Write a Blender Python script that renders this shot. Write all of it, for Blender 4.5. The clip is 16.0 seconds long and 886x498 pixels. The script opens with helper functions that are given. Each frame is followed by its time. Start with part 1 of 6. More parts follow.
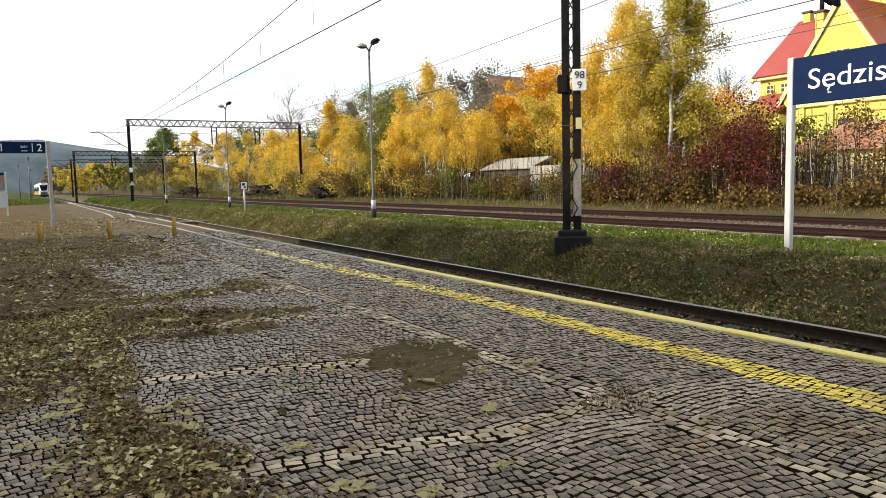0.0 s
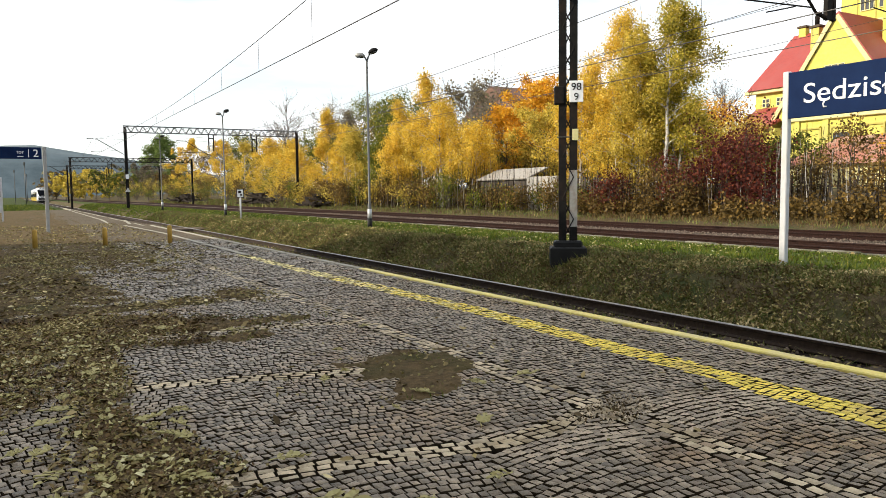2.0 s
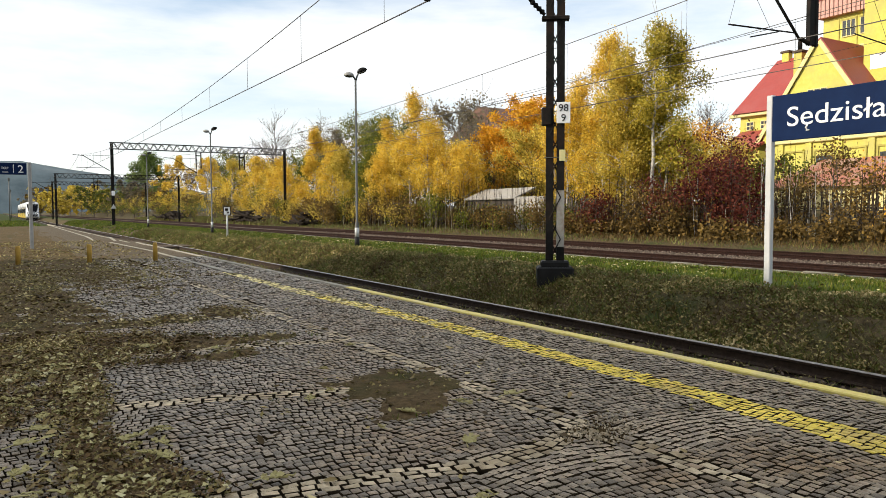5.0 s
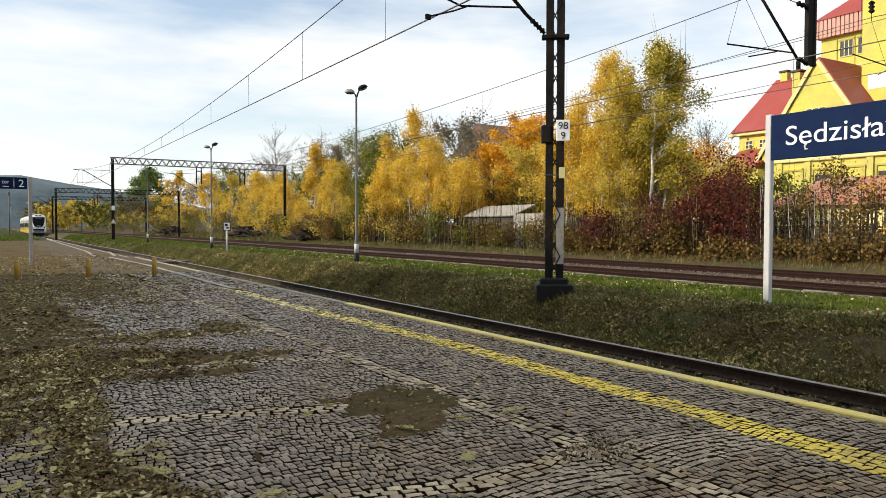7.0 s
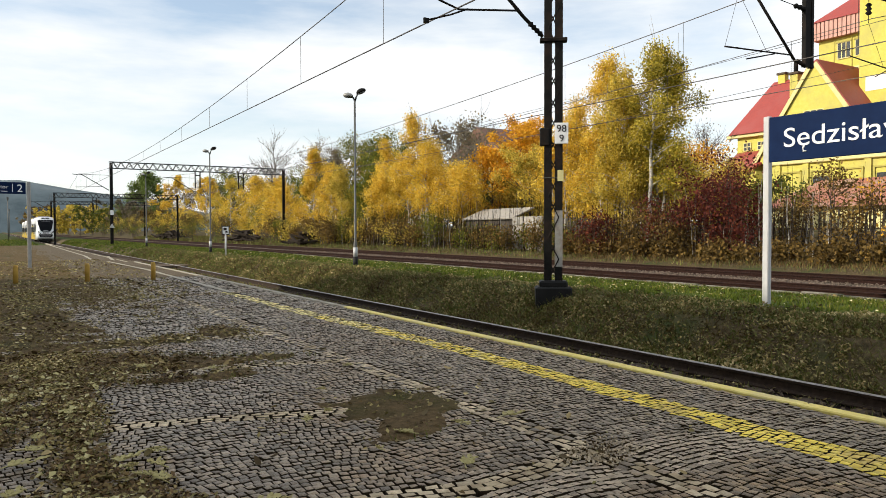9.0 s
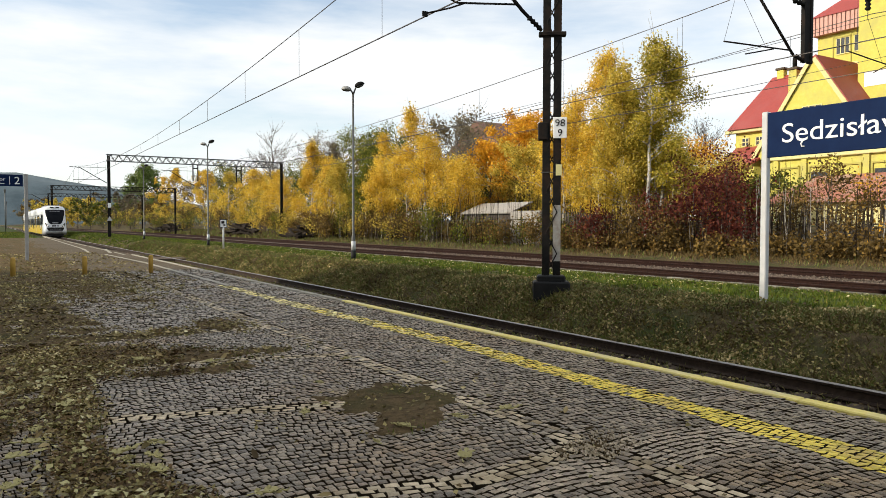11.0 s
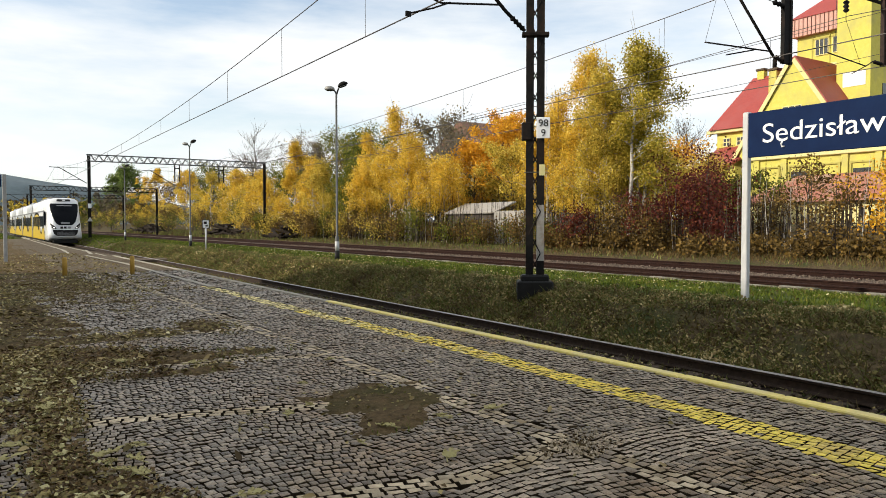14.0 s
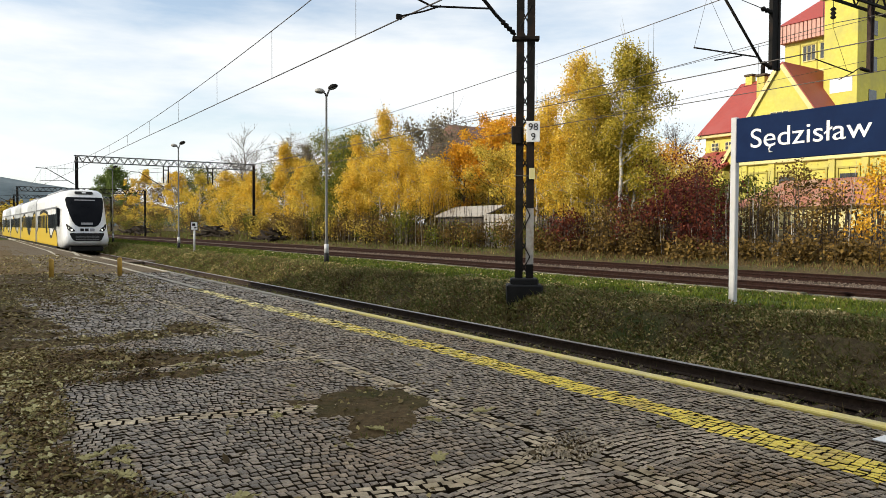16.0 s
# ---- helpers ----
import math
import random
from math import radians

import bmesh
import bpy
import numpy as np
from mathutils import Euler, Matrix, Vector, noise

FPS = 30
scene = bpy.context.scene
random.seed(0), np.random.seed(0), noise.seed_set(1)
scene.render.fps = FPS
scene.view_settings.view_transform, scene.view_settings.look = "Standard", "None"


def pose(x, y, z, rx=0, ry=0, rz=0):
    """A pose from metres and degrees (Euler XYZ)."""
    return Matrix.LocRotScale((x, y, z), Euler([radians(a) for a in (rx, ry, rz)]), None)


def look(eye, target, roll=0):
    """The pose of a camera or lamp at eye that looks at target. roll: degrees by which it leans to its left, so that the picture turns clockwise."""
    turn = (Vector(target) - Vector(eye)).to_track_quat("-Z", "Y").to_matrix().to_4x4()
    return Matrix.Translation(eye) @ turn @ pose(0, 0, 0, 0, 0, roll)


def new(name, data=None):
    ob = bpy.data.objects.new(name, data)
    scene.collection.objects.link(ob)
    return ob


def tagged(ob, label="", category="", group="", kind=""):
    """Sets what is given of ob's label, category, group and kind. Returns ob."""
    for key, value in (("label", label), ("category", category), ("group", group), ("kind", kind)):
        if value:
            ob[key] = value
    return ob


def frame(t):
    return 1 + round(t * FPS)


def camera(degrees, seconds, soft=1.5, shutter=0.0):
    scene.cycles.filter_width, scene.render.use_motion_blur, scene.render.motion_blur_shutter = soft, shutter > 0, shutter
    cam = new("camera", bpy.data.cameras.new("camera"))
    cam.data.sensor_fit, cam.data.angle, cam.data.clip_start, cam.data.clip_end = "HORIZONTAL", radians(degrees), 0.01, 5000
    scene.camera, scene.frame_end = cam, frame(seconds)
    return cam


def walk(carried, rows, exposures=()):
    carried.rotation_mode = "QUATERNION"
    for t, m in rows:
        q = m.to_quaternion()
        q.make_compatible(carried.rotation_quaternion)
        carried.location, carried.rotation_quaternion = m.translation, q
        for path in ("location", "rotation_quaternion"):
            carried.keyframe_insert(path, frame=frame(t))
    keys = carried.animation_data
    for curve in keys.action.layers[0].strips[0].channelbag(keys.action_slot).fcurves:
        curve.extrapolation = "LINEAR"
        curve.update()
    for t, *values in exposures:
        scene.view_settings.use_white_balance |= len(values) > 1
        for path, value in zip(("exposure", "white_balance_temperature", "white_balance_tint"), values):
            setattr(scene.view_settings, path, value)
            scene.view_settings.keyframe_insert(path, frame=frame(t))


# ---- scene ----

def cam_pose(heading, tilt, roll):
    """The walker's stand, turned clockwise from the track's line by heading, tilted up by tilt."""
    h, p = radians(heading), radians(tilt)
    eye = Vector((0, 0, 1.4))
    return look(eye, eye + Vector((math.sin(h) * math.cos(p), math.cos(h) * math.cos(p), math.sin(p))), roll)


cam = camera(62.19, 16.0, soft=0.5)
walk(cam, [
    (0, cam_pose(29.90, -5.21, -1.26)), (0.5, cam_pose(29.84, -5.15, -0.98)), (1, cam_pose(29.89, -5.03, -0.70)),
    (1.5, cam_pose(30.04, -4.75, -0.68)), (2, cam_pose(30.24, -4.46, -0.68)), (2.5, cam_pose(30.53, -4.38, -0.61)),
    (3, cam_pose(30.85, -4.24, -0.41)), (3.5, cam_pose(31.15, -3.88, -0.15)), (4, cam_pose(31.09, -3.70, -0.28)),
    (6.5, cam_pose(31.41, -1.81, 0.08)), (7, cam_pose(31.30, -1.68, 0.10)), (7.5, cam_pose(31.27, -1.60, -0.04)),
    (8, cam_pose(31.38, -1.60, -0.03)), (8.5, cam_pose(31.31, -1.58, -0.21)), (9, cam_pose(31.38, -1.43, -0.13)),
    (11.5, cam_pose(31.65, -1.96, 0.16)), (12, cam_pose(31.99, -1.95, 0.08)), (12.5, cam_pose(32.34, -2.00, -0.08)),
    (13, cam_pose(32.65, -1.95, -0.11)), (13.5, cam_pose(32.74, -1.99, -0.08)), (14, cam_pose(32.79, -1.89, -0.03)),
    (14.5, cam_pose(33.06, -1.67, 0.17)), (15, cam_pose(33.24, -1.59, 0.27)), (15.5, cam_pose(33.52, -1.60, 0.26)),
    (16, cam_pose(33.60, -1.65, 0.24))],
    exposures=[(0, 0.33), (3, 0.28), (4.2, 0.18), (6.3, 0.0), (16, 0.0)])

# ---- light ----
SUN_TO = Vector((-0.92, 0.28, 0.46)).normalized()
world = bpy.data.worlds.new("autumn_sky")
scene.world = world
world.use_nodes = True
wn, wl = world.node_tree.nodes, world.node_tree.links
wn.clear()
w_out, w_bg = wn.new("ShaderNodeOutputWorld"), wn.new("ShaderNodeBackground")
sky = wn.new("ShaderNodeTexSky")
sky.sky_type, sky.sun_disc = "NISHITA", False
sky.sun_elevation = math.asin(SUN_TO.z)
sky.sun_rotation = math.atan2(SUN_TO.x, SUN_TO.y)
sky.air_density, sky.dust_density, sky.ozone_density = 1.1, 0.6, 1.4
# thin bright cloud sheets over the blue
w_tc, w_map = wn.new("ShaderNodeTexCoord"), wn.new("ShaderNodeMapping")
w_map.inputs["Scale"].default_value = (1.2, 1.2, 5.5)
w_map.inputs["Location"].default_value = (0.3, 0.9, 0.1)
w_noise = wn.new("ShaderNodeTexNoise")
w_noise.inputs["Scale"].default_value, w_noise.inputs["Detail"].default_value = 1.6, 7.0
w_noise.inputs["Roughness"].default_value = 0.55
w_ramp = wn.new("ShaderNodeValToRGB")
w_ramp.color_ramp.elements[0].position, w_ramp.color_ramp.elements[1].position = 0.345, 0.565
w_ramp.color_ramp.elements[0].color = (0.2, 0.2, 0.2, 1)
w_mix = wn.new("ShaderNodeMix")
w_mix.data_type = "RGBA"
w_mix.inputs[7].default_value = (15.5, 15.9, 16.1, 1)
wl.new(w_tc.outputs["Generated"], w_map.inputs[0])
wl.new(w_map.outputs[0], w_noise.inputs["Vector"])
wl.new(w_noise.outputs["Fac"], w_ramp.inputs[0])
wl.new(w_ramp.outputs[0], w_mix.inputs[0])
w_gain = wn.new("ShaderNodeVectorMath")
w_gain.operation = "SCALE"
w_gain.inputs["Scale"].default_value = 2.8
wl.new(sky.outputs[0], w_gain.inputs[0])
wl.new(w_gain.outputs[0], w_mix.inputs[6])
wl.new(w_mix.outputs[2], w_bg.inputs["Color"])
w_bg.inputs["Strength"].default_value = 0.066
wl.new(w_bg.outputs[0], w_out.inputs[0])

sun = new("sun", bpy.data.lights.new("sun", "SUN"))
sun.data.energy, sun.data.angle, sun.data.color = 5.0, radians(1.0), (1.0, 0.90, 0.72)
sun.matrix_world = look((0, 0, 60), Vector((0, 0, 60)) - SUN_TO)

# ---- materials ----


def ramp_nodes(nt, fac, stops):
    r = nt.nodes.new("ShaderNodeValToRGB")
    while len(r.color_ramp.elements) < len(stops):
        r.color_ramp.elements.new(0.5)
    for e, (p, c) in zip(r.color_ramp.elements, stops):
        e.position, e.color = p, (*c, 1)
    nt.links.new(fac, r.inputs[0])
    return r.outputs[0]


def noise_node(nt, scale, detail=5.0, rough=0.6, stretch=None):
    tc = nt.nodes.new("ShaderNodeTexCoord")
    n = nt.nodes.new("ShaderNodeTexNoise")
    n.inputs["Scale"].default_value, n.inputs["Detail"].default_value, n.inputs["Roughness"].default_value = scale, detail, rough
    src = tc.outputs["Object"]
    if stretch:
        m = nt.nodes.new("ShaderNodeMapping")
        m.inputs["Scale"].default_value = stretch
        nt.links.new(src, m.inputs[0])
        src = m.outputs[0]
    nt.links.new(src, n.inputs["Vector"])
    return n.outputs["Fac"]


def mix_col(nt, fac, a, b, mode="MIX"):
    m = nt.nodes.new("ShaderNodeMix")
    m.data_type, m.blend_type = "RGBA", mode
    for sock, v in ((m.inputs[0], fac), (m.inputs[6], a), (m.inputs[7], b)):
        if isinstance(v, (int, float)):
            sock.default_value = v
        elif isinstance(v, tuple):
            sock.default_value = (*v, 1)
        else:
            nt.links.new(v, sock)
    return m.outputs[2]


def material(name, dark, light, scale=6.0, rough=0.7, metal=0.0, bump=0.0, bump_scale=40.0, stain=None, stain_scale=1.2,
             vary=0.0, island=0.0, coat=0.0, stretch=None, rough_vary=0.1, spec=0.5):
    """A surface between two colours, with coarse stains, fine relief and a shift from piece to piece."""
    mat = bpy.data.materials.new(name)
    mat.use_nodes = True
    nt = mat.node_tree
    b = nt.nodes["Principled BSDF"]
    fine = noise_node(nt, scale, 6.0, 0.65, stretch)
    col = ramp_nodes(nt, fine, [(0.3, dark), (0.7, light)])
    if stain:
        big = noise_node(nt, stain_scale, 6.0, 0.6)
        r = ramp_nodes(nt, big, [(0.5, (0, 0, 0)), (0.66, (1, 1, 1))])
        col = mix_col(nt, r, col, stain)
    for amount, kind in ((vary, "object"), (island, "island")):
        if amount:
            if kind == "object":
                rnd = nt.nodes.new("ShaderNodeObjectInfo").outputs["Random"]
            else:
                rnd = nt.nodes.new("ShaderNodeNewGeometry").outputs["Random Per Island"]
            mr = nt.nodes.new("ShaderNodeMapRange")
            mr.inputs["To Min"].default_value, mr.inputs["To Max"].default_value = 1 - amount, 1 + amount
            nt.links.new(rnd, mr.inputs["Value"])
            hsv = nt.nodes.new("ShaderNodeHueSaturation")
            nt.links.new(mr.outputs[0], hsv.inputs["Value"])
            nt.links.new(col, hsv.inputs["Color"])
            col = hsv.outputs[0]
    nt.links.new(col, b.inputs["Base Color"])
    b.inputs["Metallic"].default_value = metal
    mr = nt.nodes.new("ShaderNodeMapRange")
    mr.inputs["To Min"].default_value, mr.inputs["To Max"].default_value = max(0.02, rough - rough_vary), min(1, rough + rough_vary)
    nt.links.new(fine, mr.inputs["Value"])
    nt.links.new(mr.outputs[0], b.inputs["Roughness"])
    b.inputs["Coat Weight"].default_value, b.inputs["Specular IOR Level"].default_value = coat, spec
    if bump:
        bn = nt.nodes.new("ShaderNodeBump")
        bn.inputs["Strength"].default_value, bn.inputs["Distance"].default_value = bump, 0.02
        nt.links.new(noise_node(nt, bump_scale, 5.0, 0.65), bn.inputs["Height"])
        nt.links.new(bn.outputs[0], b.inputs["Normal"])
    return mat


def leaf_material(name, stops, through_light=0.35):
    """Leaves whose colour shifts from leaf to leaf, lit from behind as well."""
    mat = bpy.data.materials.new(name)
    mat.use_nodes = True
    nt = mat.node_tree
    b = nt.nodes["Principled BSDF"]
    rnd = nt.nodes.new("ShaderNodeNewGeometry").outputs["Random Per Island"]
    patch = noise_node(nt, 0.9, 3.0)
    add = nt.nodes.new("ShaderNodeMath")
    add.operation = "MULTIPLY_ADD"
    add.inputs[1].default_value = 0.55
    nt.links.new(rnd, add.inputs[0])
    sub = nt.nodes.new("ShaderNodeMath")
    sub.operation = "MULTIPLY_ADD"
    sub.inputs[1].default_value, sub.inputs[2].default_value = 1.1, -0.32
    nt.links.new(patch, sub.inputs[0])
    nt.links.new(sub.outputs[0], add.inputs[2])
    col = ramp_nodes(nt, add.outputs[0], stops)
    nt.links.new(col, b.inputs["Base Color"])
    b.inputs["Roughness"].default_value, b.inputs["Specular IOR Level"].default_value = 0.6, 0.15
    tr = nt.nodes.new("ShaderNodeBsdfTranslucent")
    nt.links.new(col, tr.inputs["Color"])
    ms = nt.nodes.new("ShaderNodeMixShader")
    ms.inputs[0].default_value = through_light
    nt.links.new(b.outputs[0], ms.inputs[1])
    nt.links.new(tr.outputs[0], ms.inputs[2])
    nt.links.new(ms.outputs[0], nt.nodes["Material Output"].inputs["Surface"])
    return mat


M_SETT = material("grey_granite_sett", (0.182, 0.137, 0.0883), (0.452, 0.366, 0.26), 30, 0.45, 0, 0.8, 80, (0.298, 0.197, 0.102), 0.6, island=0.5, vary=0.4, rough_vary=0.2, spec=0.42)
M_SETT_PALE = material("pale_granite_sett", (0.515, 0.409, 0.258), (0.806, 0.672, 0.47), 20, 0.7, 0, 0.8, 70, (0.381, 0.291, 0.168), 1.7, island=0.25, vary=0.18, spec=0.2)
M_SETT_YELLOW = material("yellow_painted_sett", (0.80, 0.585, 0.055), (0.92, 0.735, 0.13), 18, 0.55, 0, 0.7, 70, (0.60, 0.44, 0.11), 2.6, island=0.2, vary=0.15, spec=0.25)
M_SETT_FADED = material("faded_yellow_sett", (0.6, 0.492, 0.18), (0.88, 0.768, 0.36), 18, 0.6, 0, 0.7, 70, (0.408, 0.324, 0.156), 2.2, island=0.25, vary=0.2, spec=0.2)
M_SOIL = material("damp_soil", (0.046, 0.031, 0.015), (0.165, 0.115, 0.058), 14, 0.92, 0, 1.0, 45, (0.052, 0.05, 0.017), 0.9, spec=0.06)
M_EDGE = material("yellow_white_edge_paint", (0.66, 0.52, 0.10), (0.84, 0.70, 0.22), 12, 0.55, 0, 0.3, 50, (0.60, 0.50, 0.22), 1.5)
M_LINE = material("faded_white_line_paint", (0.24, 0.216, 0.16), (0.4, 0.368, 0.288), 12, 0.6, 0, 0.3, 50, (0.208, 0.176, 0.12), 1.3, spec=0.2)
M_CONC = material("weathered_concrete", (0.20, 0.19, 0.17), (0.36, 0.34, 0.31), 8, 0.85, 0, 0.5, 40, (0.13, 0.12, 0.10), 1.1)
M_ASPH = material("worn_platform_surface", (0.058, 0.044, 0.029), (0.15, 0.118, 0.078), 18, 0.85, 0, 0.9, 60, (0.085, 0.060, 0.034), 0.5, spec=0.12)
M_GRASS = material("short_grass_ground", (0.03, 0.045, 0.009), (0.075, 0.10, 0.02), 5, 0.9, 0, 0.9, 30, (0.075, 0.06, 0.028), 0.35, spec=0.08)
M_BLADE = leaf_material("grass_blades", [(0.08, (0.149, 0.103, 0.0345)), (0.26, (0.0322, 0.0483, 0.00805)), (0.5, (0.0759, 0.113, 0.0115)), (0.75, (0.138, 0.161, 0.0207)), (0.95, (0.299, 0.23, 0.069))], 0.25)
M_WEED = leaf_material("withered_bank_weeds", [(0.1, (0.0455, 0.0364, 0.0156)), (0.4, (0.156, 0.111, 0.0455)), (0.62, (0.111, 0.143, 0.0338)), (0.8, (0.182, 0.195, 0.052)), (0.97, (0.494, 0.377, 0.169))], 0.2)
M_BANKLEAF = leaf_material("low_bank_leaves", [(0.08, (0.0286, 0.0257, 0.0114)), (0.28, (0.157, 0.107, 0.0456)), (0.46, (0.107, 0.136, 0.0314)), (0.62, (0.286, 0.235, 0.0856)), (0.8, (0.47, 0.356, 0.164)), (0.97, (0.866, 0.742, 0.428))], 0.12)
M_BROWNLEAF = leaf_material("brown_leaf_litter", [(0.05, (0.0275, 0.0175, 0.01)), (0.28, (0.0938, 0.0562, 0.025)), (0.5, (0.188, 0.119, 0.05)), (0.7, (0.25, 0.206, 0.075)), (0.85, (0.45, 0.362, 0.15)), (0.97, (0.775, 0.675, 0.375))], 0.1)
M_DRY = leaf_material("dry_straw_grass", [(0.1, (0.056, 0.0368, 0.0144)), (0.5, (0.128, 0.084, 0.032)), (0.95, (0.216, 0.152, 0.064))], 0.25)
M_BALLAST = material("rusty_ballast", (0.075, 0.055, 0.042), (0.20, 0.155, 0.125), 22, 0.95, 0, 1.0, 35, (0.07, 0.055, 0.038), 0.6, island=0.35, spec=0.1)
M_RAIL = material("rusty_rail_steel", (0.0185, 0.0126, 0.00923), (0.052, 0.0353, 0.0252), 14, 0.7, 0.0, 0.3, 60, spec=0.12)
M_RAIL_RED = material("red_rusted_rail", (0.010, 0.005, 0.004), (0.034, 0.016, 0.012), 14, 0.8, 0.0, 0.3, 60, spec=0.1)
M_RAILTOP = material("worn_rail_head", (0.20, 0.18, 0.17), (0.36, 0.34, 0.32), 10, 0.36, 0.85)
M_SLEEPER = material("old_timber_sleeper", (0.05, 0.038, 0.028), (0.13, 0.10, 0.075), 9, 0.9, 0, 0.6, 50, stretch=(1, 8, 8), spec=0.1)
M_MAST = material("black_tarred_steel", (0.005, 0.005, 0.005), (0.014, 0.013, 0.012), 8, 0.8, 0.0, 0.2, 40, (0.028, 0.017, 0.012), 1.6, spec=0.15)
M_MAST_GREY = material("grey_painted_steel", (0.20, 0.20, 0.19), (0.33, 0.32, 0.30), 9, 0.5, 0.1, 0.15, 40, (0.16, 0.11, 0.08), 2.5)
M_RUSTED = material("brown_rusted_steel", (0.020, 0.013, 0.011), (0.055, 0.034, 0.028), 9, 0.75, 0.0, 0.2, 40, spec=0.15)
M_GALV = material("galvanised_steel", (0.06, 0.062, 0.06), (0.12, 0.122, 0.118), 6, 0.6, 0.1, 0.1, 40, stretch=(4, 4, 1))
M_WHITE = material("white_enamel", (0.74, 0.75, 0.76), (0.83, 0.84, 0.85), 3, 0.4, 0, 0.05, 30)
M_POST = material("pale_grey_post_paint", (0.40, 0.41, 0.43), (0.52, 0.53, 0.54), 4, 0.5, 0.1, 0.05, 30, (0.45, 0.44, 0.42), 2)
M_GREYPOST = material("weathered_grey_post", (0.26, 0.265, 0.26), (0.36, 0.36, 0.35), 5, 0.5, 0.1, 0.1, 30, (0.24, 0.23, 0.21), 2)
M_NAVY = material("navy_sign_enamel", (0.004, 0.013, 0.05), (0.007, 0.02, 0.068), 3, 0.6, 0, 0, 30, spec=0.06)
M_BLACK = material("black_enamel", (0.006, 0.006, 0.006), (0.013, 0.013, 0.013), 6, 0.6, spec=0.2)
M_WIRE = material("weathered_copper_wire", (0.045, 0.04, 0.038), (0.08, 0.07, 0.065), 10, 0.5, 0.5)
M_BOLLARD = material("yellow_bollard_paint", (0.36, 0.22, 0.04), (0.50, 0.32, 0.07), 6, 0.6, 0, 0.1, 30, (0.28, 0.19, 0.08), 4, spec=0.2)
# distance haze is put into the ridge's base colour as blue-grey
M_HILL = material("hazy_forest_hill", (0.040, 0.066, 0.080), (0.105, 0.14, 0.16), 0.02, 0.95, 0, 0, 30, (0.10, 0.13, 0.15), 0.006)
M_BARK = material("dark_bark", (0.04, 0.03, 0.022), (0.11, 0.085, 0.065), 8, 0.9, 0, 0.8, 30, stretch=(6, 6, 1))
M_BARK_GREY = material("pale_grey_bark", (0.15, 0.135, 0.115), (0.30, 0.27, 0.235), 8, 0.9, stretch=(6, 6, 1), spec=0.1)
M_BIRCH = material("white_birch_bark", (0.32, 0.29, 0.25), (0.60, 0.57, 0.52), 5, 0.75, 0, 0.4, 30, (0.06, 0.05, 0.045), 3.5, stretch=(1, 1, 5))
M_LEAF = {
    "yellow": leaf_material("yellow_birch_leaves", [(0.05, (0.15, 0.11, 0.02)), (0.35, (0.58, 0.39, 0.048)), (0.65, (0.86, 0.60, 0.07)), (0.95, (0.88, 0.74, 0.22))], 0.38),
    "yellowgreen": leaf_material("turning_birch_leaves", [(0.05, (0.09, 0.09, 0.02)), (0.35, (0.41, 0.315, 0.045)), (0.7, (0.72, 0.54, 0.09)), (0.95, (0.85, 0.71, 0.21))], 0.38),
    "green": leaf_material("dull_green_leaves", [(0.05, (0.0382, 0.0553, 0.0102)), (0.4, (0.102, 0.128, 0.0187)), (0.7, (0.221, 0.212, 0.0255)), (0.95, (0.459, 0.357, 0.0425))], 0.22),
    "orange": leaf_material("orange_maple_leaves", [(0.05, (0.26, 0.12, 0.02)), (0.35, (0.62, 0.32, 0.03)), (0.65, (0.80, 0.44, 0.03)), (0.95, (0.86, 0.58, 0.07))], 0.28),
    "turning": leaf_material("olive_gold_birch_leaves", [(0.05, (0.055, 0.058, 0.012)), (0.35, (0.28, 0.245, 0.03)), (0.65, (0.56, 0.435, 0.055)), (0.95, (0.80, 0.64, 0.14))], 0.3),
    "rust": leaf_material("rust_brown_leaves", [(0.05, (0.0414, 0.0276, 0.011)), (0.4, (0.115, 0.0754, 0.0239)), (0.7, (0.202, 0.124, 0.0313)), (0.95, (0.35, 0.23, 0.0552))], 0.2),
    "red": leaf_material("dark_red_leaves", [(0.05, (0.03, 0.010, 0.010)), (0.45, (0.10, 0.024, 0.018)), (0.75, (0.19, 0.05, 0.028)), (0.95, (0.30, 0.11, 0.04))]),
    "bare": leaf_material("last_pale_leaves", [(0.05, (0.10, 0.085, 0.06)), (0.5, (0.2, 0.17, 0.11)), (0.95, (0.34, 0.27, 0.14))]),
    "pine": leaf_material("dark_pine_needles", [(0.05, (0.0575, 0.0978, 0.023)), (0.5, (0.149, 0.207, 0.046)), (0.95, (0.276, 0.31, 0.0805))], 0.15),
}
M_LITTER = leaf_material("fallen_leaves", [(0.05, (0.0688, 0.045, 0.02)), (0.35, (0.163, 0.112, 0.045)), (0.6, (0.225, 0.2, 0.075)), (0.82, (0.45, 0.362, 0.15)), (0.97, (0.7, 0.6, 0.312))], 0.15)
M_FROND = leaf_material("pale_green_fallen_leaf", [(0.05, (0.26, 0.23, 0.09)), (0.5, (0.48, 0.43, 0.20)), (0.95, (0.70, 0.65, 0.42))], 0.15)

# ---- mesh tools ----


def link_mesh(name, bm, mat, parent=None, smooth=False):
    me = bpy.data.meshes.new(name)
    bm.normal_update()
    bm.to_mesh(me)
    bm.free()
    for m in mat if isinstance(mat, (list, tuple)) else [mat]:
        me.materials.append(m)
    if smooth:
        me.shade_smooth()
    ob = new(name, me)
    if parent:
        ob.parent = parent
    return ob


def part(name, bm, mat, parent, label="", smooth=False):
    ob = link_mesh(name, bm, mat, parent, smooth)
    return tagged(ob, label)


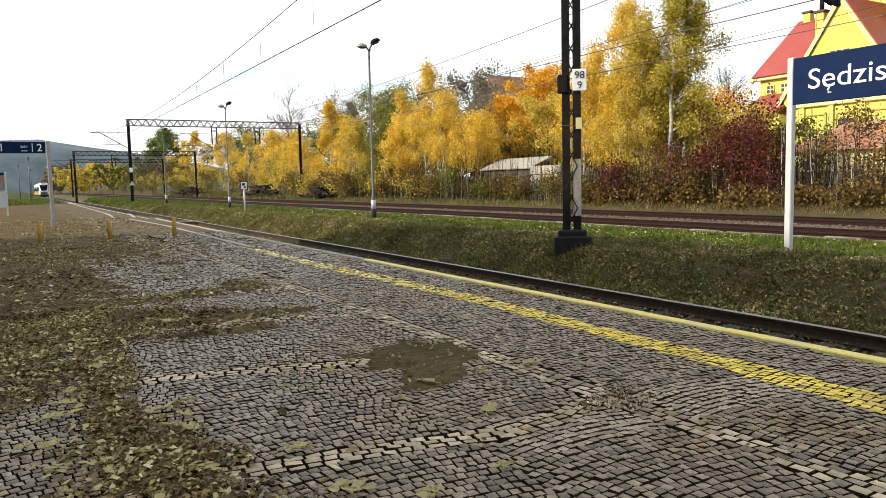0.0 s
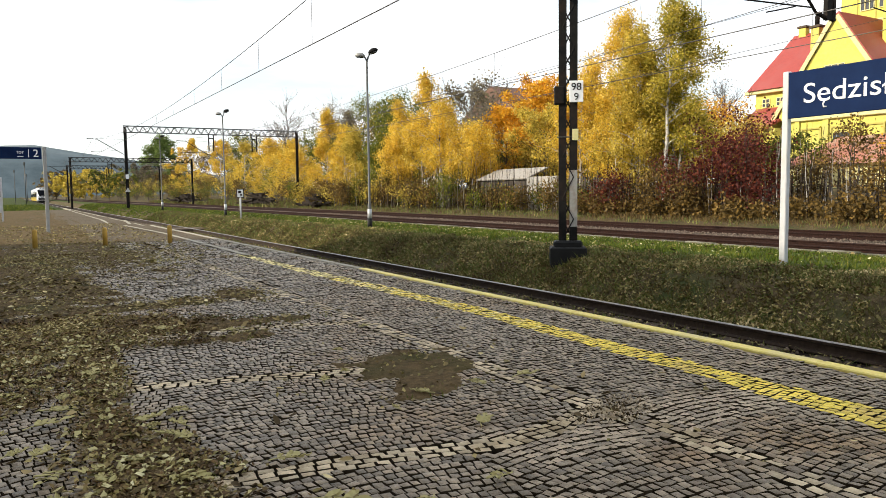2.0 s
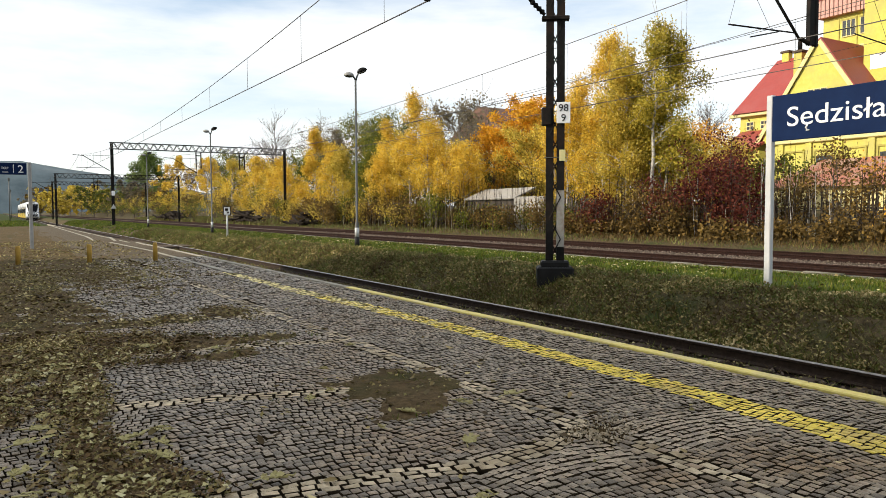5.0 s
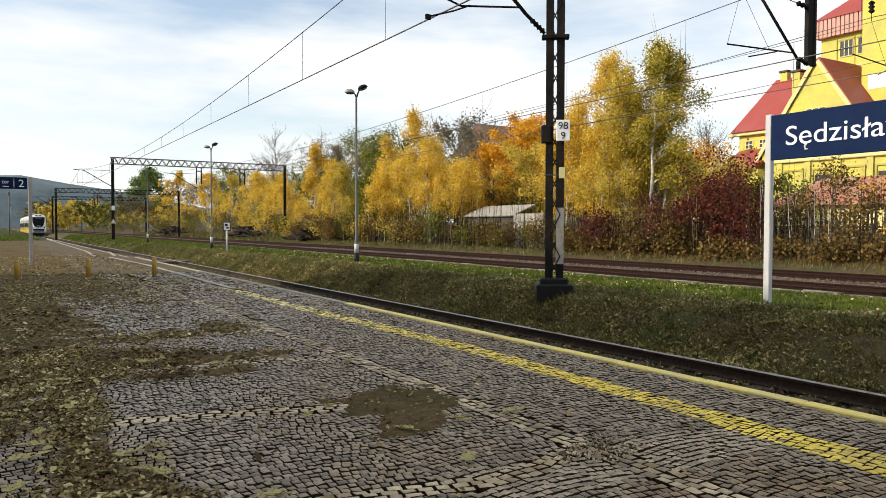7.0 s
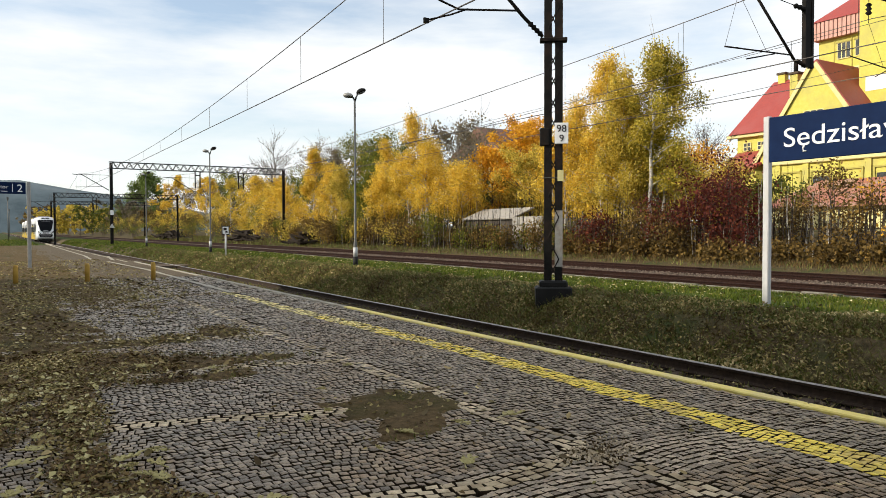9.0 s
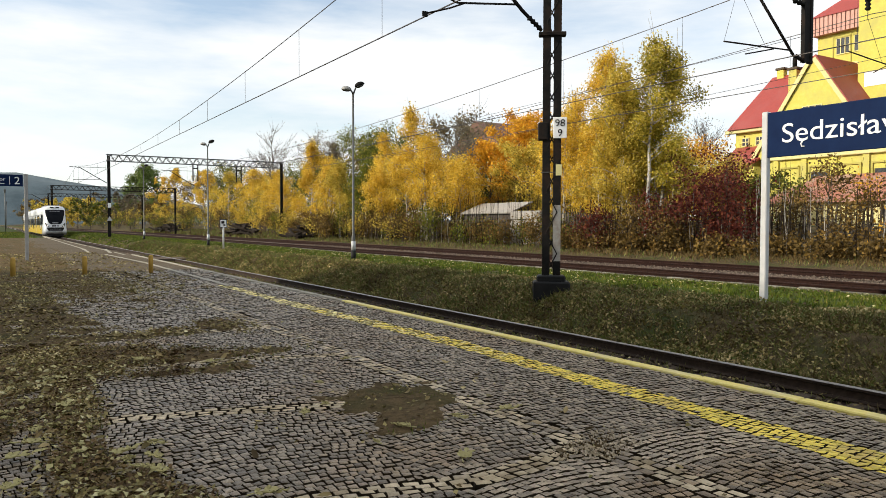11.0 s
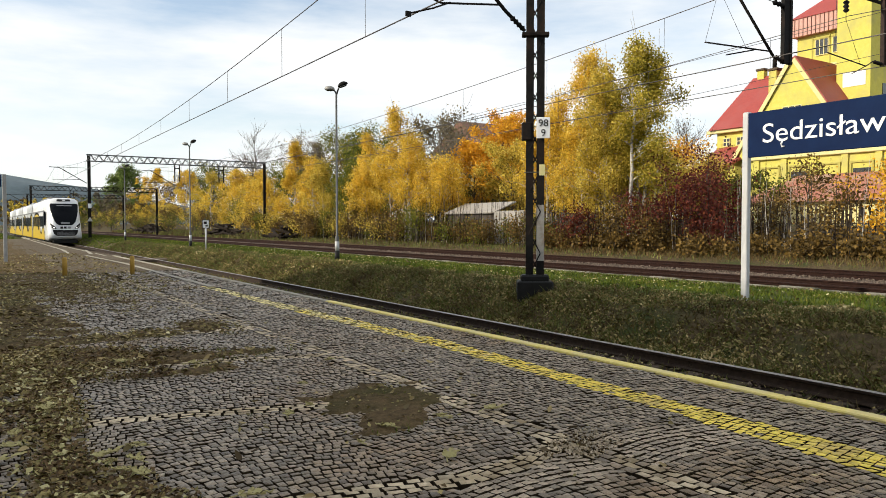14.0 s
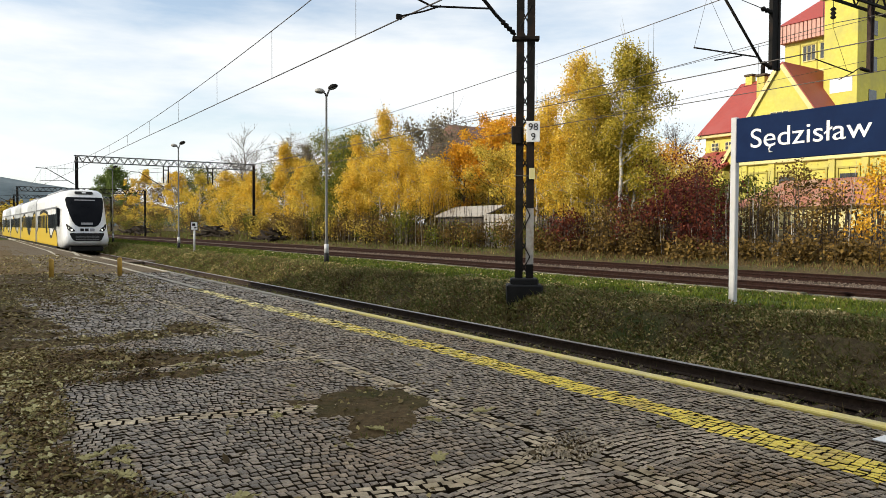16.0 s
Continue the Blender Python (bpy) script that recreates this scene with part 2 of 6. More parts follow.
def thing(name, label, category, group="", at=(0, 0, 0, 0), kind=""):
    ob = new(name)
    ob.empty_display_size = 0.2
    ob.matrix_basis = pose(at[0], at[1], at[2], 0, 0, at[3])
    return tagged(ob, label, category, group, kind)


def add_box(bm, lo, hi, bevel=0.0, index=0):
    r = bmesh.ops.create_cube(bm, size=1)
    vs = r["verts"]
    c, s = (Vector(lo) + Vector(hi)) / 2, Vector(hi) - Vector(lo)
    for v in vs:
        v.co = Vector((v.co.x * s.x, v.co.y * s.y, v.co.z * s.z)) + c
    faces = list({f for v in vs for f in v.link_faces})
    if bevel:
        edges = list({e for v in vs for e in v.link_edges})
        out = bmesh.ops.bevel(bm, geom=edges, offset=bevel, segments=1, affect="EDGES", clamp_overlap=True)
        faces = [f for f in set(faces) | set(out["faces"]) if f.is_valid]
    for f in faces:
        f.material_index = index
    return bm


def box(lo, hi, bevel=0.0):
    return add_box(bmesh.new(), lo, hi, bevel)


def add_tube(bm, pts, radii, sides=8, caps=True, index=0):
    """A tube along points with a radius at each of them."""
    pts = [Vector(p) for p in pts]
    if not isinstance(radii, (list, tuple)):
        radii = [radii] * len(pts)
    rings = []
    for i, p in enumerate(pts):
        d = (pts[min(i + 1, len(pts) - 1)] - pts[max(i - 1, 0)]).normalized()
        a = d.cross(Vector((0, 0, 1)) if abs(d.z) < 0.9 else Vector((1, 0, 0))).normalized()
        b = d.cross(a)
        rings.append([bm.verts.new(p + radii[i] * (math.cos(2 * math.pi * k / sides) * a + math.sin(2 * math.pi * k / sides) * b)) for k in range(sides)])
    for r0, r1 in zip(rings, rings[1:]):
        for k in range(sides):
            f = bm.faces.new((r0[k], r0[(k + 1) % sides], r1[(k + 1) % sides], r1[k]))
            f.material_index, f.smooth = index, sides > 5
    if caps:
        bm.faces.new(rings[0][::-1]).material_index = index
        bm.faces.new(rings[-1]).material_index = index
    return bm


def tube(pts, radii, sides=8):
    return add_tube(bmesh.new(), pts, radii, sides)


def raw_mesh(name, verts, faces, mat, parent=None):
    """A mesh of many alike faces from number arrays (n, 3) and (m, k)."""
    me = bpy.data.meshes.new(name)
    verts, faces = np.asarray(verts, dtype=np.float32), np.asarray(faces, dtype=np.int32)
    m, k = faces.shape
    me.vertices.add(len(verts))
    me.vertices.foreach_set("co", verts.ravel())
    me.loops.add(m * k)
    me.loops.foreach_set("vertex_index", faces.ravel())
    me.polygons.add(m)
    me.polygons.foreach_set("loop_start", np.arange(0, m * k, k, dtype=np.int32))
    me.update(calc_edges=True)
    me.validate()
    me.materials.append(mat)
    ob = new(name, me)
    if parent:
        ob.parent = parent
    return ob


def leaf_quads(centres, size, rng, up=0.0, droop=0.0, aspect=0.62):
    """Four-cornered leaves at the centres, turned at random; up pulls them flat."""
    n = len(centres)
    nor = rng.normal(size=(n, 3))
    nor[:, 2] = nor[:, 2] * (1 - up) + up * 2.5
    nor /= np.linalg.norm(nor, axis=1, keepdims=True)
    a = rng.normal(size=(n, 3))
    a[:, 2] -= droop
    a -= nor * np.sum(a * nor, axis=1, keepdims=True)
    a /= np.linalg.norm(a, axis=1, keepdims=True)
    b = np.cross(nor, a)
    s = (size * rng.uniform(0.6, 1.35, n))[:, None]
    fold = nor * s * rng.uniform(-0.15, 0.25, n)[:, None]
    v = np.stack([centres - a * s * 0.5, centres + b * s * aspect * 0.5 + fold, centres + a * s * 0.5, centres - b * s * aspect * 0.5 + fold], axis=1)
    return v.reshape(-1, 3), np.arange(4 * n).reshape(-1, 4)

# ---- ground ----
rng = np.random.default_rng(7)


def hump(x, y, scale, seed=0.0):
    return noise.noise(Vector((x * scale, y * scale, seed)))


BAND_X = [(-2500, -0.08), (-300, -0.08), (-60, -0.08), (-20, -0.08), (-9.3, -0.10), (5.2, -0.14), (5.66, -0.58), (6.2, -0.56), (8.45, -0.55), (8.75, -0.47),
          (9.1, -0.24), (9.5, 0.0), (9.9, 0.09), (10.5, 0.12), (11.5, 0.13), (12.5, 0.10), (13.5, 0.05), (14.5, -0.01), (15.6, -0.10), (16.4, -0.20),
          (16.7, -0.34), (19.5, -0.34), (19.9, -0.2), (21.4, -0.2), (21.8, -0.34), (24.3, -0.34), (25.2, -0.20), (26.5, -0.02), (28, 0.1), (31, 0.3),
          (36, 0.6), (45, 1.0), (70, 1.8), (140, 2.0), (400, 0.0), (2500, 0.0)]
Y_LINES = [-2500, -400, -100, -40, -15] + [i * 0.5 for i in range(-16, 60)] + [30 + i * 1.5 for i in range(0, 47)] + [102, 110, 120, 135, 150, 180, 220, 280, 360, 480, 700, 1100, 2600]


def band_slot(x):
    if 5.4 < x < 8.6 or 16.2 < x < 19.8 or 21.6 < x < 25.1:
        return 1
    if 19.8 <= x <= 21.6:
        return 4
    if 8.6 <= x < 9.8:
        return 2
    if x >= 25.1:
        return 3
    return 0


def build_ground():
    bm = bmesh.new()
    rows = []
    for y in Y_LINES:
        row = []
        for x, z in BAND_X:
            dz = 0
            if 8.6 < x < 16 and -10 < y < 130:
                dz = 0.05 * hump(x, y, 0.9) + 0.03 * hump(x, y, 2.1, 3)
            dx = 0.18 * hump(x, y, 0.35, 5) if 8.6 < x < 10 and -10 < y < 130 else 0
            row.append(bm.verts.new((x + dx, y, z + dz)))
        rows.append(row)
    for r0, r1 in zip(rows, rows[1:]):
        for k in range(len(BAND_X) - 1):
            f = bm.faces.new((r0[k], r0[k + 1], r1[k + 1], r1[k]))
            f.material_index = band_slot((BAND_X[k][0] + BAND_X[k + 1][0]) / 2)
            f.smooth = True
    ob = link_mesh("ground", bm, [M_GRASS, M_BALLAST_DARK, M_BANK, M_BANK, M_BALLAST])
    return tagged(ob, "grassy ground with rusty ballast beds under the tracks", "ground", kind="structure")


M_BALLAST_DARK = material("dirty_track_bed", (0.009, 0.006, 0.005), (0.030, 0.019, 0.014), 20, 0.95, 0, 1.0, 35, (0.05, 0.04, 0.025), 0.7, spec=0.08)
M_BANK = material("brown_bank_soil", (0.036, 0.027, 0.015), (0.14, 0.104, 0.056), 12, 0.95, 0, 1.0, 30, (0.05, 0.06, 0.022), 0.8, spec=0.06)
ground = build_ground()


def ground_z(x, y=None):
    for (x0, z0), (x1, z1) in zip(BAND_X, BAND_X[1:]):
        if x0 <= x <= x1:
            return z0 + (z1 - z0) * (x - x0) / (x1 - x0)
    return 0.0


def build_hill():
    bm = bmesh.new()
    prev = None
    for i in range(61):
        x = -2600 + i * 80
        top = 62 + 34 * math.exp(-((x - 10) / 330) ** 2) + 20 * math.exp(-((x + 900) / 500) ** 2) - max(0, x - 60) * 0.10 + 5 * hump(x, 0, 0.011) + 3 * hump(x, 0, 0.04)
        top = max(top, 14)
        col = [bm.verts.new((x, 1400 + 60 * k, z)) for k, z in enumerate((-4, top * 0.45, top * 0.8, top, top * 0.7))]
        if prev:
            for k in range(4):
                bm.faces.new((prev[k], col[k], col[k + 1], prev[k + 1]))
        prev = col
    return tagged(link_mesh("backdrop_hill", bm, M_HILL, None, True), "long forested ridge on the horizon, tinted blue-green by painted haze", "hill", kind="structure")


build_hill()

# ---- platform ----
EDGE_X, SEAM_X = 5.58, 3.22
platform = thing("platform_pavement", "low railway platform of small granite setts with a yellow line", "platform", kind="structure")


def interp(x, xs, ys):
    return float(np.interp(x, xs, ys))


def dirt(x, y):
    """How much soil lies over the setts: 0 bare, 1 buried."""
    m = 0.0
    # long litter strip by the walker
    centre = 0.56 + 0.16 * math.sin(y * 0.9) + 0.10 * hump(x, y, 1.3, 2)
    half = 0.27 + 0.12 * hump(0, y, 0.7, 9) + (0.25 if y < 4.4 else 0)
    m = max(m, 1.2 - abs(x - centre) / max(half, 0.12))
    for cx, cy, rx, ry in ((2.72, 5.2, 0.95, 0.72), (2.55, 4.6, 0.55, 0.45), (2.05, 7.95, 1.1, 0.42), (0.9, 8.3, 1.5, 0.9), (1.7, 7.2, 0.9, 0.3), (2.75, 10.2, 0.5, 0.9), (1.3, 9.9, 1.6, 0.55), (3.3, 3.42, 0.10, 0.12), (0.35, 3.0, 0.7, 0.7), (1.5, 2.5, 0.4, 0.18)):
        d = math.hypot((x - cx) / rx, (y - cy) / ry)
        m = max(m, 1.35 - d)
    if y > 8.5:
        m = max(m, min(1.0, (y - 8.5) / 9) * (0.9 - 0.4 * max(0, x - 2.2)))
    ragged = 0.5 * hump(x, y, 0.8, 17) + 0.35 * hump(x, y, 2.6, 18)
    if y > 5.2:
        m = max(m, 0.8 * min(1, max(0, 1.2 - 1.6 * (x - 0.15 + ragged) - max(0, 6.4 - y))))
    if y > 6.8:
        m = max(m, 0.95 * min(1, max(0, 1.4 - 1.3 * (x - 0.55 + 1.3 * ragged) - max(0, 7.8 - y))))
    m += 0.42 * hump(x, y, 2.2, 4) + 0.32 * hump(x, y, 6, 8)
    return m


def build_soil():
    xs = np.concatenate([np.arange(-8.9, -1.5, 0.5), np.arange(-1.5, 5.4, 0.07), [5.44]])
    ys = np.concatenate([np.arange(-30, 1, 1.0), np.arange(1.0, 14, 0.07), np.arange(14, 24, 0.2), np.arange(24, 86, 2.0)])
    v, nx = [], len(xs)
    for y in ys:
        for x in xs:
            m = min(max(dirt(x, y), 0), 1.1)
            wav = 0.006 * hump(x, y, 5, 1) + 0.004 * hump(x, y, 13, 6)
            fade = 1 if x < 4.2 else max(0, 1 - (x - 4.2) * 4)
            bed = interp(m * fade, (0.0, 0.45, 0.70, 0.85, 1.1), (-0.060, -0.052, -0.004, 0.010, 0.020))
            v.append((x, y, bed + wav * min(1, m * 2)))
    f = [(j * nx + i, j * nx + i + 1, (j + 1) * nx + i + 1, (j + 1) * nx + i) for j in range(len(ys) - 1) for i in range(nx - 1)]
    ob = raw_mesh("soil_layer", v, f, M_SOIL, platform)
    ob.data.shade_smooth()
    tagged(ob, "damp brown soil with moss between setts")


def far_surface():
    bm = bmesh.new()
    for y0, y1, z in ((23.4, 85.0, 0.0),):
        n = 60
        prev = None
        for j in range(n + 1):
            y = y0 + (y1 - y0) * j / n
            row = [bm.verts.new((x, y, z + 0.012 * hump(x, y, 0.5, 3))) for x in (-8.9, -4, -1, 1, 2.5, 3.6, 4.4, 5.4)]
            if prev:
                for k in range(7):
                    bm.faces.new((prev[k], prev[k + 1], row[k + 1], row[k]))
            prev = row
    part("far_paving", bm, M_ASPH, platform, "worn greyish-brown paving strewn with leaves", True)


build_soil()
far_surface()
bm = bmesh.new()
add_box(bm, (-9, -40, -0.6), (5.44, 85, -0.05))
part("platform_body", bm, M_CONC, platform, "concrete platform body")


def edge_stones():
    bm0 = box((-0.075, -0.495, -0.52), (0.06, 0.495, 0.004), 0.01)
    me = None
    y, i = -8.0, 0
    while y < 100:
        if i == 0:
            ob = part("edge_stone", bm0, [M_EDGE], platform)
            me = ob.data
            me_far = me.copy()
            me_far.materials[0] = M_LINE
        else:
            ob = new("edge_stone", me if y < 13 else me_far)
            ob.parent = platform
        shift = 0 if y < 37 else -0.35
        ob.location = (EDGE_X - 0.035 + shift + 0.008 * hump(0, y, 0.9), y, 0.004 * hump(3, y, 1.7))
        ob.rotation_euler = (0, 0, 0.004 * hump(9, y, 1.3))
        y += 1.0
        i += 1


edge_stones()
# pale line with a break at the foot crossing
bm = bmesh.new()
for pts in (((4.55, 16.6), (4.68, 28.2)), ((4.68, 28.2), (4.41, 36.8)), ((4.83, 38.2), (5.33, 44.5)), ((3.98, 38.5), (4.33, 46.0)), ((4.33, 46.0), (4.72, 84.0))):
    (x0, y0), (x1, y1) = pts
    n = 24
    prev = None
    for j in range(n + 1):
        x, y = x0 + (x1 - x0) * j / n, y0 + (y1 - y0) * j / n
        w = 0.075 + 0.025 * hump(x, y, 1.1)
        row = [bm.verts.new((x - w, y, 0.02)), bm.verts.new((x + w, y, 0.02))]
        if prev:
            bm.faces.new((prev[0], prev[1], row[1], row[0]))
        prev = row
part("painted_line", bm, M_LINE, platform, "faded pale painted line")

# ---- tracks ----
RAIL_Z = -0.37


def rail_bm(y0, y1):
    """A flat-bottomed rail with foot, web and head; its running surface at z = 0."""
    prof = [(-0.067, -0.16), (0.067, -0.16), (0.067, -0.148), (0.016, -0.128), (0.011, -0.11), (0.011, -0.048), (0.035, -0.036), (0.036, -0.008), (0.028, 0.0),
            (-0.028, 0.0), (-0.036, -0.008), (-0.035, -0.036), (-0.011, -0.048), (-0.011, -0.11), (-0.016, -0.128), (-0.067, -0.148)]
    bm = bmesh.new()
    a = [bm.verts.new((x, y0, z)) for x, z in prof]
    b = [bm.verts.new((x, y1, z)) for x, z in prof]
    for k in range(len(prof)):
        f = bm.faces.new((a[k], a[(k + 1) % 16], b[(k + 1) % 16], b[k]))
        f.material_index = 1 if k in (7, 8, 9) else 0
    bm.faces.new(a[::-1]), bm.faces.new(b)
    return bm


def sleeper_bm():
    return box((-1.28, -0.125, -0.33), (1.28, 0.125, -0.165), 0.015)


def track(x, z, y0, y1, s0, s1, label, head):
    ob = thing("railway_track", label, "railway track", "station tracks", (x, 0, z, 0))
    for side in (-0.753, 0.753):
        r = part("rail", rail_bm(y0, y1), [M_RAIL if head is M_RAILTOP else head, head], ob, "rusty steel rail with a worn head")
        r.location = (side, 0, 0)
    first = None
    y = s0
    while y < s1:
        if first is None:
            first = part("sleeper", sleeper_bm(), M_SLEEPER, ob)
            s = first
        else:
            s = new("sleeper", first.data)
            s.parent = ob
        s.location, s.rotation_euler = (0.03 * hump(y, x, 3), y, 0), (0, 0, 0.02 * hump(y, x, 2, 5))
        y += 0.64
    return ob


track(7.28, RAIL_Z, -40, 600, -4, 60, "single railway track beside the platform, dark rusty rails", M_RAILTOP)
track(18.3, -0.08, -40, 600, 2, 60, "rusty railway track beyond the grass strip", M_RAIL_RED)
track(23.1, -0.08, -40, 600, 6, 60, "rusty unused railway track near the trees", M_RAIL_RED)


def ballast_stones():
    n = 18000
    which = rng.integers(0, 4, n)
    y = 1 + 55 * rng.random(n) ** 1.5
    x = np.where(which == 0, rng.uniform(5.7, 8.6, n), np.where(which == 1, rng.uniform(24.0, 25.2, n), rng.uniform(19.6, 21.8, n)))
    z = np.where(which == 0, -0.545, -0.2) + rng.uniform(-0.01, 0.02, n)
    s = rng.uniform(0.025, 0.055, n)
    base = np.array([(1, 0, 0), (-1, 0, 0), (0, 1, 0), (0, -1, 0), (0, 0, 0.8), (0, 0, -0.8)], float)
    tri = np.array([(0, 2, 4), (2, 1, 4), (1, 3, 4), (3, 0, 4), (2, 0, 5), (1, 2, 5), (3, 1, 5), (0, 3, 5)])
    v = base[None] * s[:, None, None] * rng.uniform(0.6, 1.3, (n, 6, 1))
    a = rng.uniform(0, 6.28, n)
    c, q = np.cos(a)[:, None], np.sin(a)[:, None]
    v = np.stack([v[..., 0] * c - v[..., 1] * q, v[..., 0] * q + v[..., 1] * c, v[..., 2]], axis=-1)
    v += np.stack([x, y, z], axis=-1)[:, None]
    f = tri[None] + (np.arange(n) * 6)[:, None, None]
    tagged(raw_mesh("ballast", v.reshape(-1, 3), f.reshape(-1, 3), M_BALLAST), "rusty brown ballast stones between the rails", "ballast", kind="stuff")


ballast_stones()

# planked foot crossing
crossing = thing("foot_crossing", "grey planked foot crossing laid between the rails", "crossing", at=(7.3, 40.6, -0.40, 0))
for k in range(7):
    part("plank", box((-0.66 + 0.19 * k, -1.1, -0.1), (-0.66 + 0.19 * k + 0.175, 1.1, 0.03), 0.01), M_SLEEPER, crossing)
part("outer_slab", box((0.86, -1.1, -0.12), (1.7, 1.1, 0.03), 0.02), M_ASPH, crossing)
part("outer_slab", box((-1.7, -1.1, -0.12), (-0.86, 1.1, 0.25), 0.02), M_ASPH, crossing)

# ---- lamps, masts and wires ----


def street_lamp(x, y, h, turn):
    ob = thing("street_lamp", "grey tubular platform lamp with two tilted oval heads", "street lamp", "lamps on the grass strip", (x, y, ground_z(x) - 0.04, turn))
    part("pole", tube([(0, 0, 0), (0, 0, 0.9), (0, 0, 0.95), (0, 0, h - 0.35)], [0.065, 0.065, 0.04, 0.034], 12), M_GALV, ob)
    part("base_sleeve", tube([(0, 0, 0), (0, 0, 0.42)], [0.085, 0.085], 12), M_BLACK, ob, "black painted foot")
    part("white_band", tube([(0, 0, 0.42), (0, 0, 0.74)], [0.078, 0.078], 12), M_POST, ob, "white painted band above the foot")
    for s in (-1, 1):
        part("arm", tube([(0, 0, h - 0.4), (0, s * 0.04, h - 0.27), (0, s * 0.10, h - (0.12 if s < 0 else 0.22))], [0.032, 0.03, 0.028], 8), M_GALV, ob)
        bm = bmesh.new()
        bmesh.ops.create_uvsphere(bm, u_segments=16, v_segments=10, radius=1)
        for v in bm.verts:
            v.co = Vector((v.co.x * 0.13, v.co.y * 0.18, v.co.z * (0.12 if v.co.z > 0 else 0.035)))
        bmesh.ops.transform(bm, matrix=pose(0, s * 0.23, h - (0.05 if s < 0 else 0.20), -20 if s < 0 else 4, 0, 0), verts=bm.verts)
        head = part("lamp_head", bm, M_MAST_GREY if s > 0 else M_MAST, ob, "oval hooded lamp head", True)
        bm = bmesh.new()
        bmesh.ops.create_uvsphere(bm, u_segments=14, v_segments=8, radius=1)
        for v in bm.verts:
            v.co = Vector((v.co.x * 0.10, v.co.y * 0.145, v.co.z * 0.035))
        bmesh.ops.transform(bm, matrix=pose(0, s * 0.23, h - (0.09 if s < 0 else 0.23), -20 if s < 0 else 4, 0, 0), verts=bm.verts)
        part("lens", bm, M_GALV, head, "pale lens", True)
    return ob


for lx, ly, lh in ((10.75, 23.5, 6.2), (10.6, 43.1, 6.1), (10.5, 63.4, 6.1)):
    street_lamp(lx, ly, lh, 60)


def add_channel(bm, x, y, w, z0, z1, index=0):
    """An upright U-section."""
    add_box(bm, (x - w / 2, y - 0.055, z0), (x + w / 2, y - 0.043, z1), 0, index)
    add_box(bm, (x - w / 2, y - 0.043, z0), (x - w / 2 + 0.012, y + 0.055, z1), 0, index)
    add_box(bm, (x + w / 2 - 0.012, y - 0.043, z0), (x + w / 2, y + 0.055, z1), 0, index)


def lattice_mast(ob, h, gap=0.30, w=0.12, banded=True):
    for s in (-1, 1):
        bm = bmesh.new()
        zones = [(0.25, 0.62, 0), (0.62, 1.75, 1), (1.75, h, 0)] if banded and s > 0 else [(0, h, 0)]
        for z0, z1, idx in zones:
            add_channel(bm, s * gap / 2, 0, w, z0, z1, idx)
        part("upright", bm, [M_MAST, M_MAST_GREY], ob, "black steel channel with a grey lower band" if banded else "black steel channel")
    z, s = 0.35, 1
    while z + 0.42 < h:
        part("lacing_bar", tube([(-s * gap / 2, -0.05, z), (s * gap / 2, -0.05, z + 0.42)], 0.014, 5), M_MAST, ob)
        part("lacing_bar", tube([(s * gap / 2, 0.05, z), (-s * gap / 2, 0.05, z + 0.42)], 0.014, 5), M_MAST, ob)
        z += 0.42
        s = -s


def text_bm(body, size, depth=0.004):
    cu = bpy.data.curves.new("lettering", "FONT")
    cu.body, cu.size, cu.extrude, cu.align_x, cu.align_y = body, size, depth, "CENTER", "CENTER"
    ob = new("lettering", cu)
    me = bpy.data.meshes.new_from_object(ob.evaluated_get(bpy.context.evaluated_depsgraph_get()))
    bpy.data.objects.remove(ob)
    bpy.data.curves.remove(cu)
    bm = bmesh.new()
    bm.from_mesh(me)
    bpy.data.meshes.remove(me)
    return bm


def write(name, body, size, mat, parent, m, width=None, label=""):
    """Lettering in the plane that m turns it into; width squeezes it to that length."""
    bm = text_bm(body, size)
    xs = [v.co.x for v in bm.verts]
    ys = [v.co.y for v in bm.verts]
    mid = Vector(((max(xs) + min(xs)) / 2, (max(ys) + min(ys)) / 2, 0))
    k = width / (max(xs) - min(xs)) if width else 1
    for v in bm.verts:
        v.co = Vector(((v.co.x - mid.x) * k, v.co.y - mid.y, v.co.z))
    bmesh.ops.transform(bm, matrix=m, verts=bm.verts)
    return part(name, bm, mat, parent, label)


def sausage(bm, a, b, r=0.045, n=4, index=0):
    """A ribbed insulator from a to b."""
    a, b = Vector(a), Vector(b)
    pts, rad = [], []
    for i in range(n * 2 + 1):
        pts.append(a.lerp(b, i / (n * 2)))
        rad.append(r if i % 2 else r * 0.45)
    add_tube(bm, pts, rad, 8, True, index)


MAST = (9.62, 11.5)
mast = thing("catenary_mast", "black lattice catenary mast with grey lower band on a concrete footing", "catenary mast", at=(MAST[0], MAST[1], 0.05, -36))
lattice_mast(mast, 9.6, 0.215, 0.15)
bm = bmesh.new()
add_box(bm, (-0.36, -0.30, -0.3), (0.36, 0.30, 0.22), 0.03)
add_box(bm, (-0.28, -0.2, 0.2), (0.28, 0.2, 0.34), 0.03)
part("footing", bm, M_BLACK, mast, "tarred concrete footing")
part("clamp", box((-0.27, -0.09, 5.12), (0.27, 0.09, 5.20), 0.01), M_MAST, mast)
plate = part("number_plate_panel", box((0.02, -0.105, 3.08), (0.29, -0.085, 3.50), 0.008), M_WHITE, mast, "white kilometre plate with black figures")
write("number", "98", 0.20, M_BLACK, plate, pose(0.155, -0.108, 3.385, 90, 0, 0), 0.19)
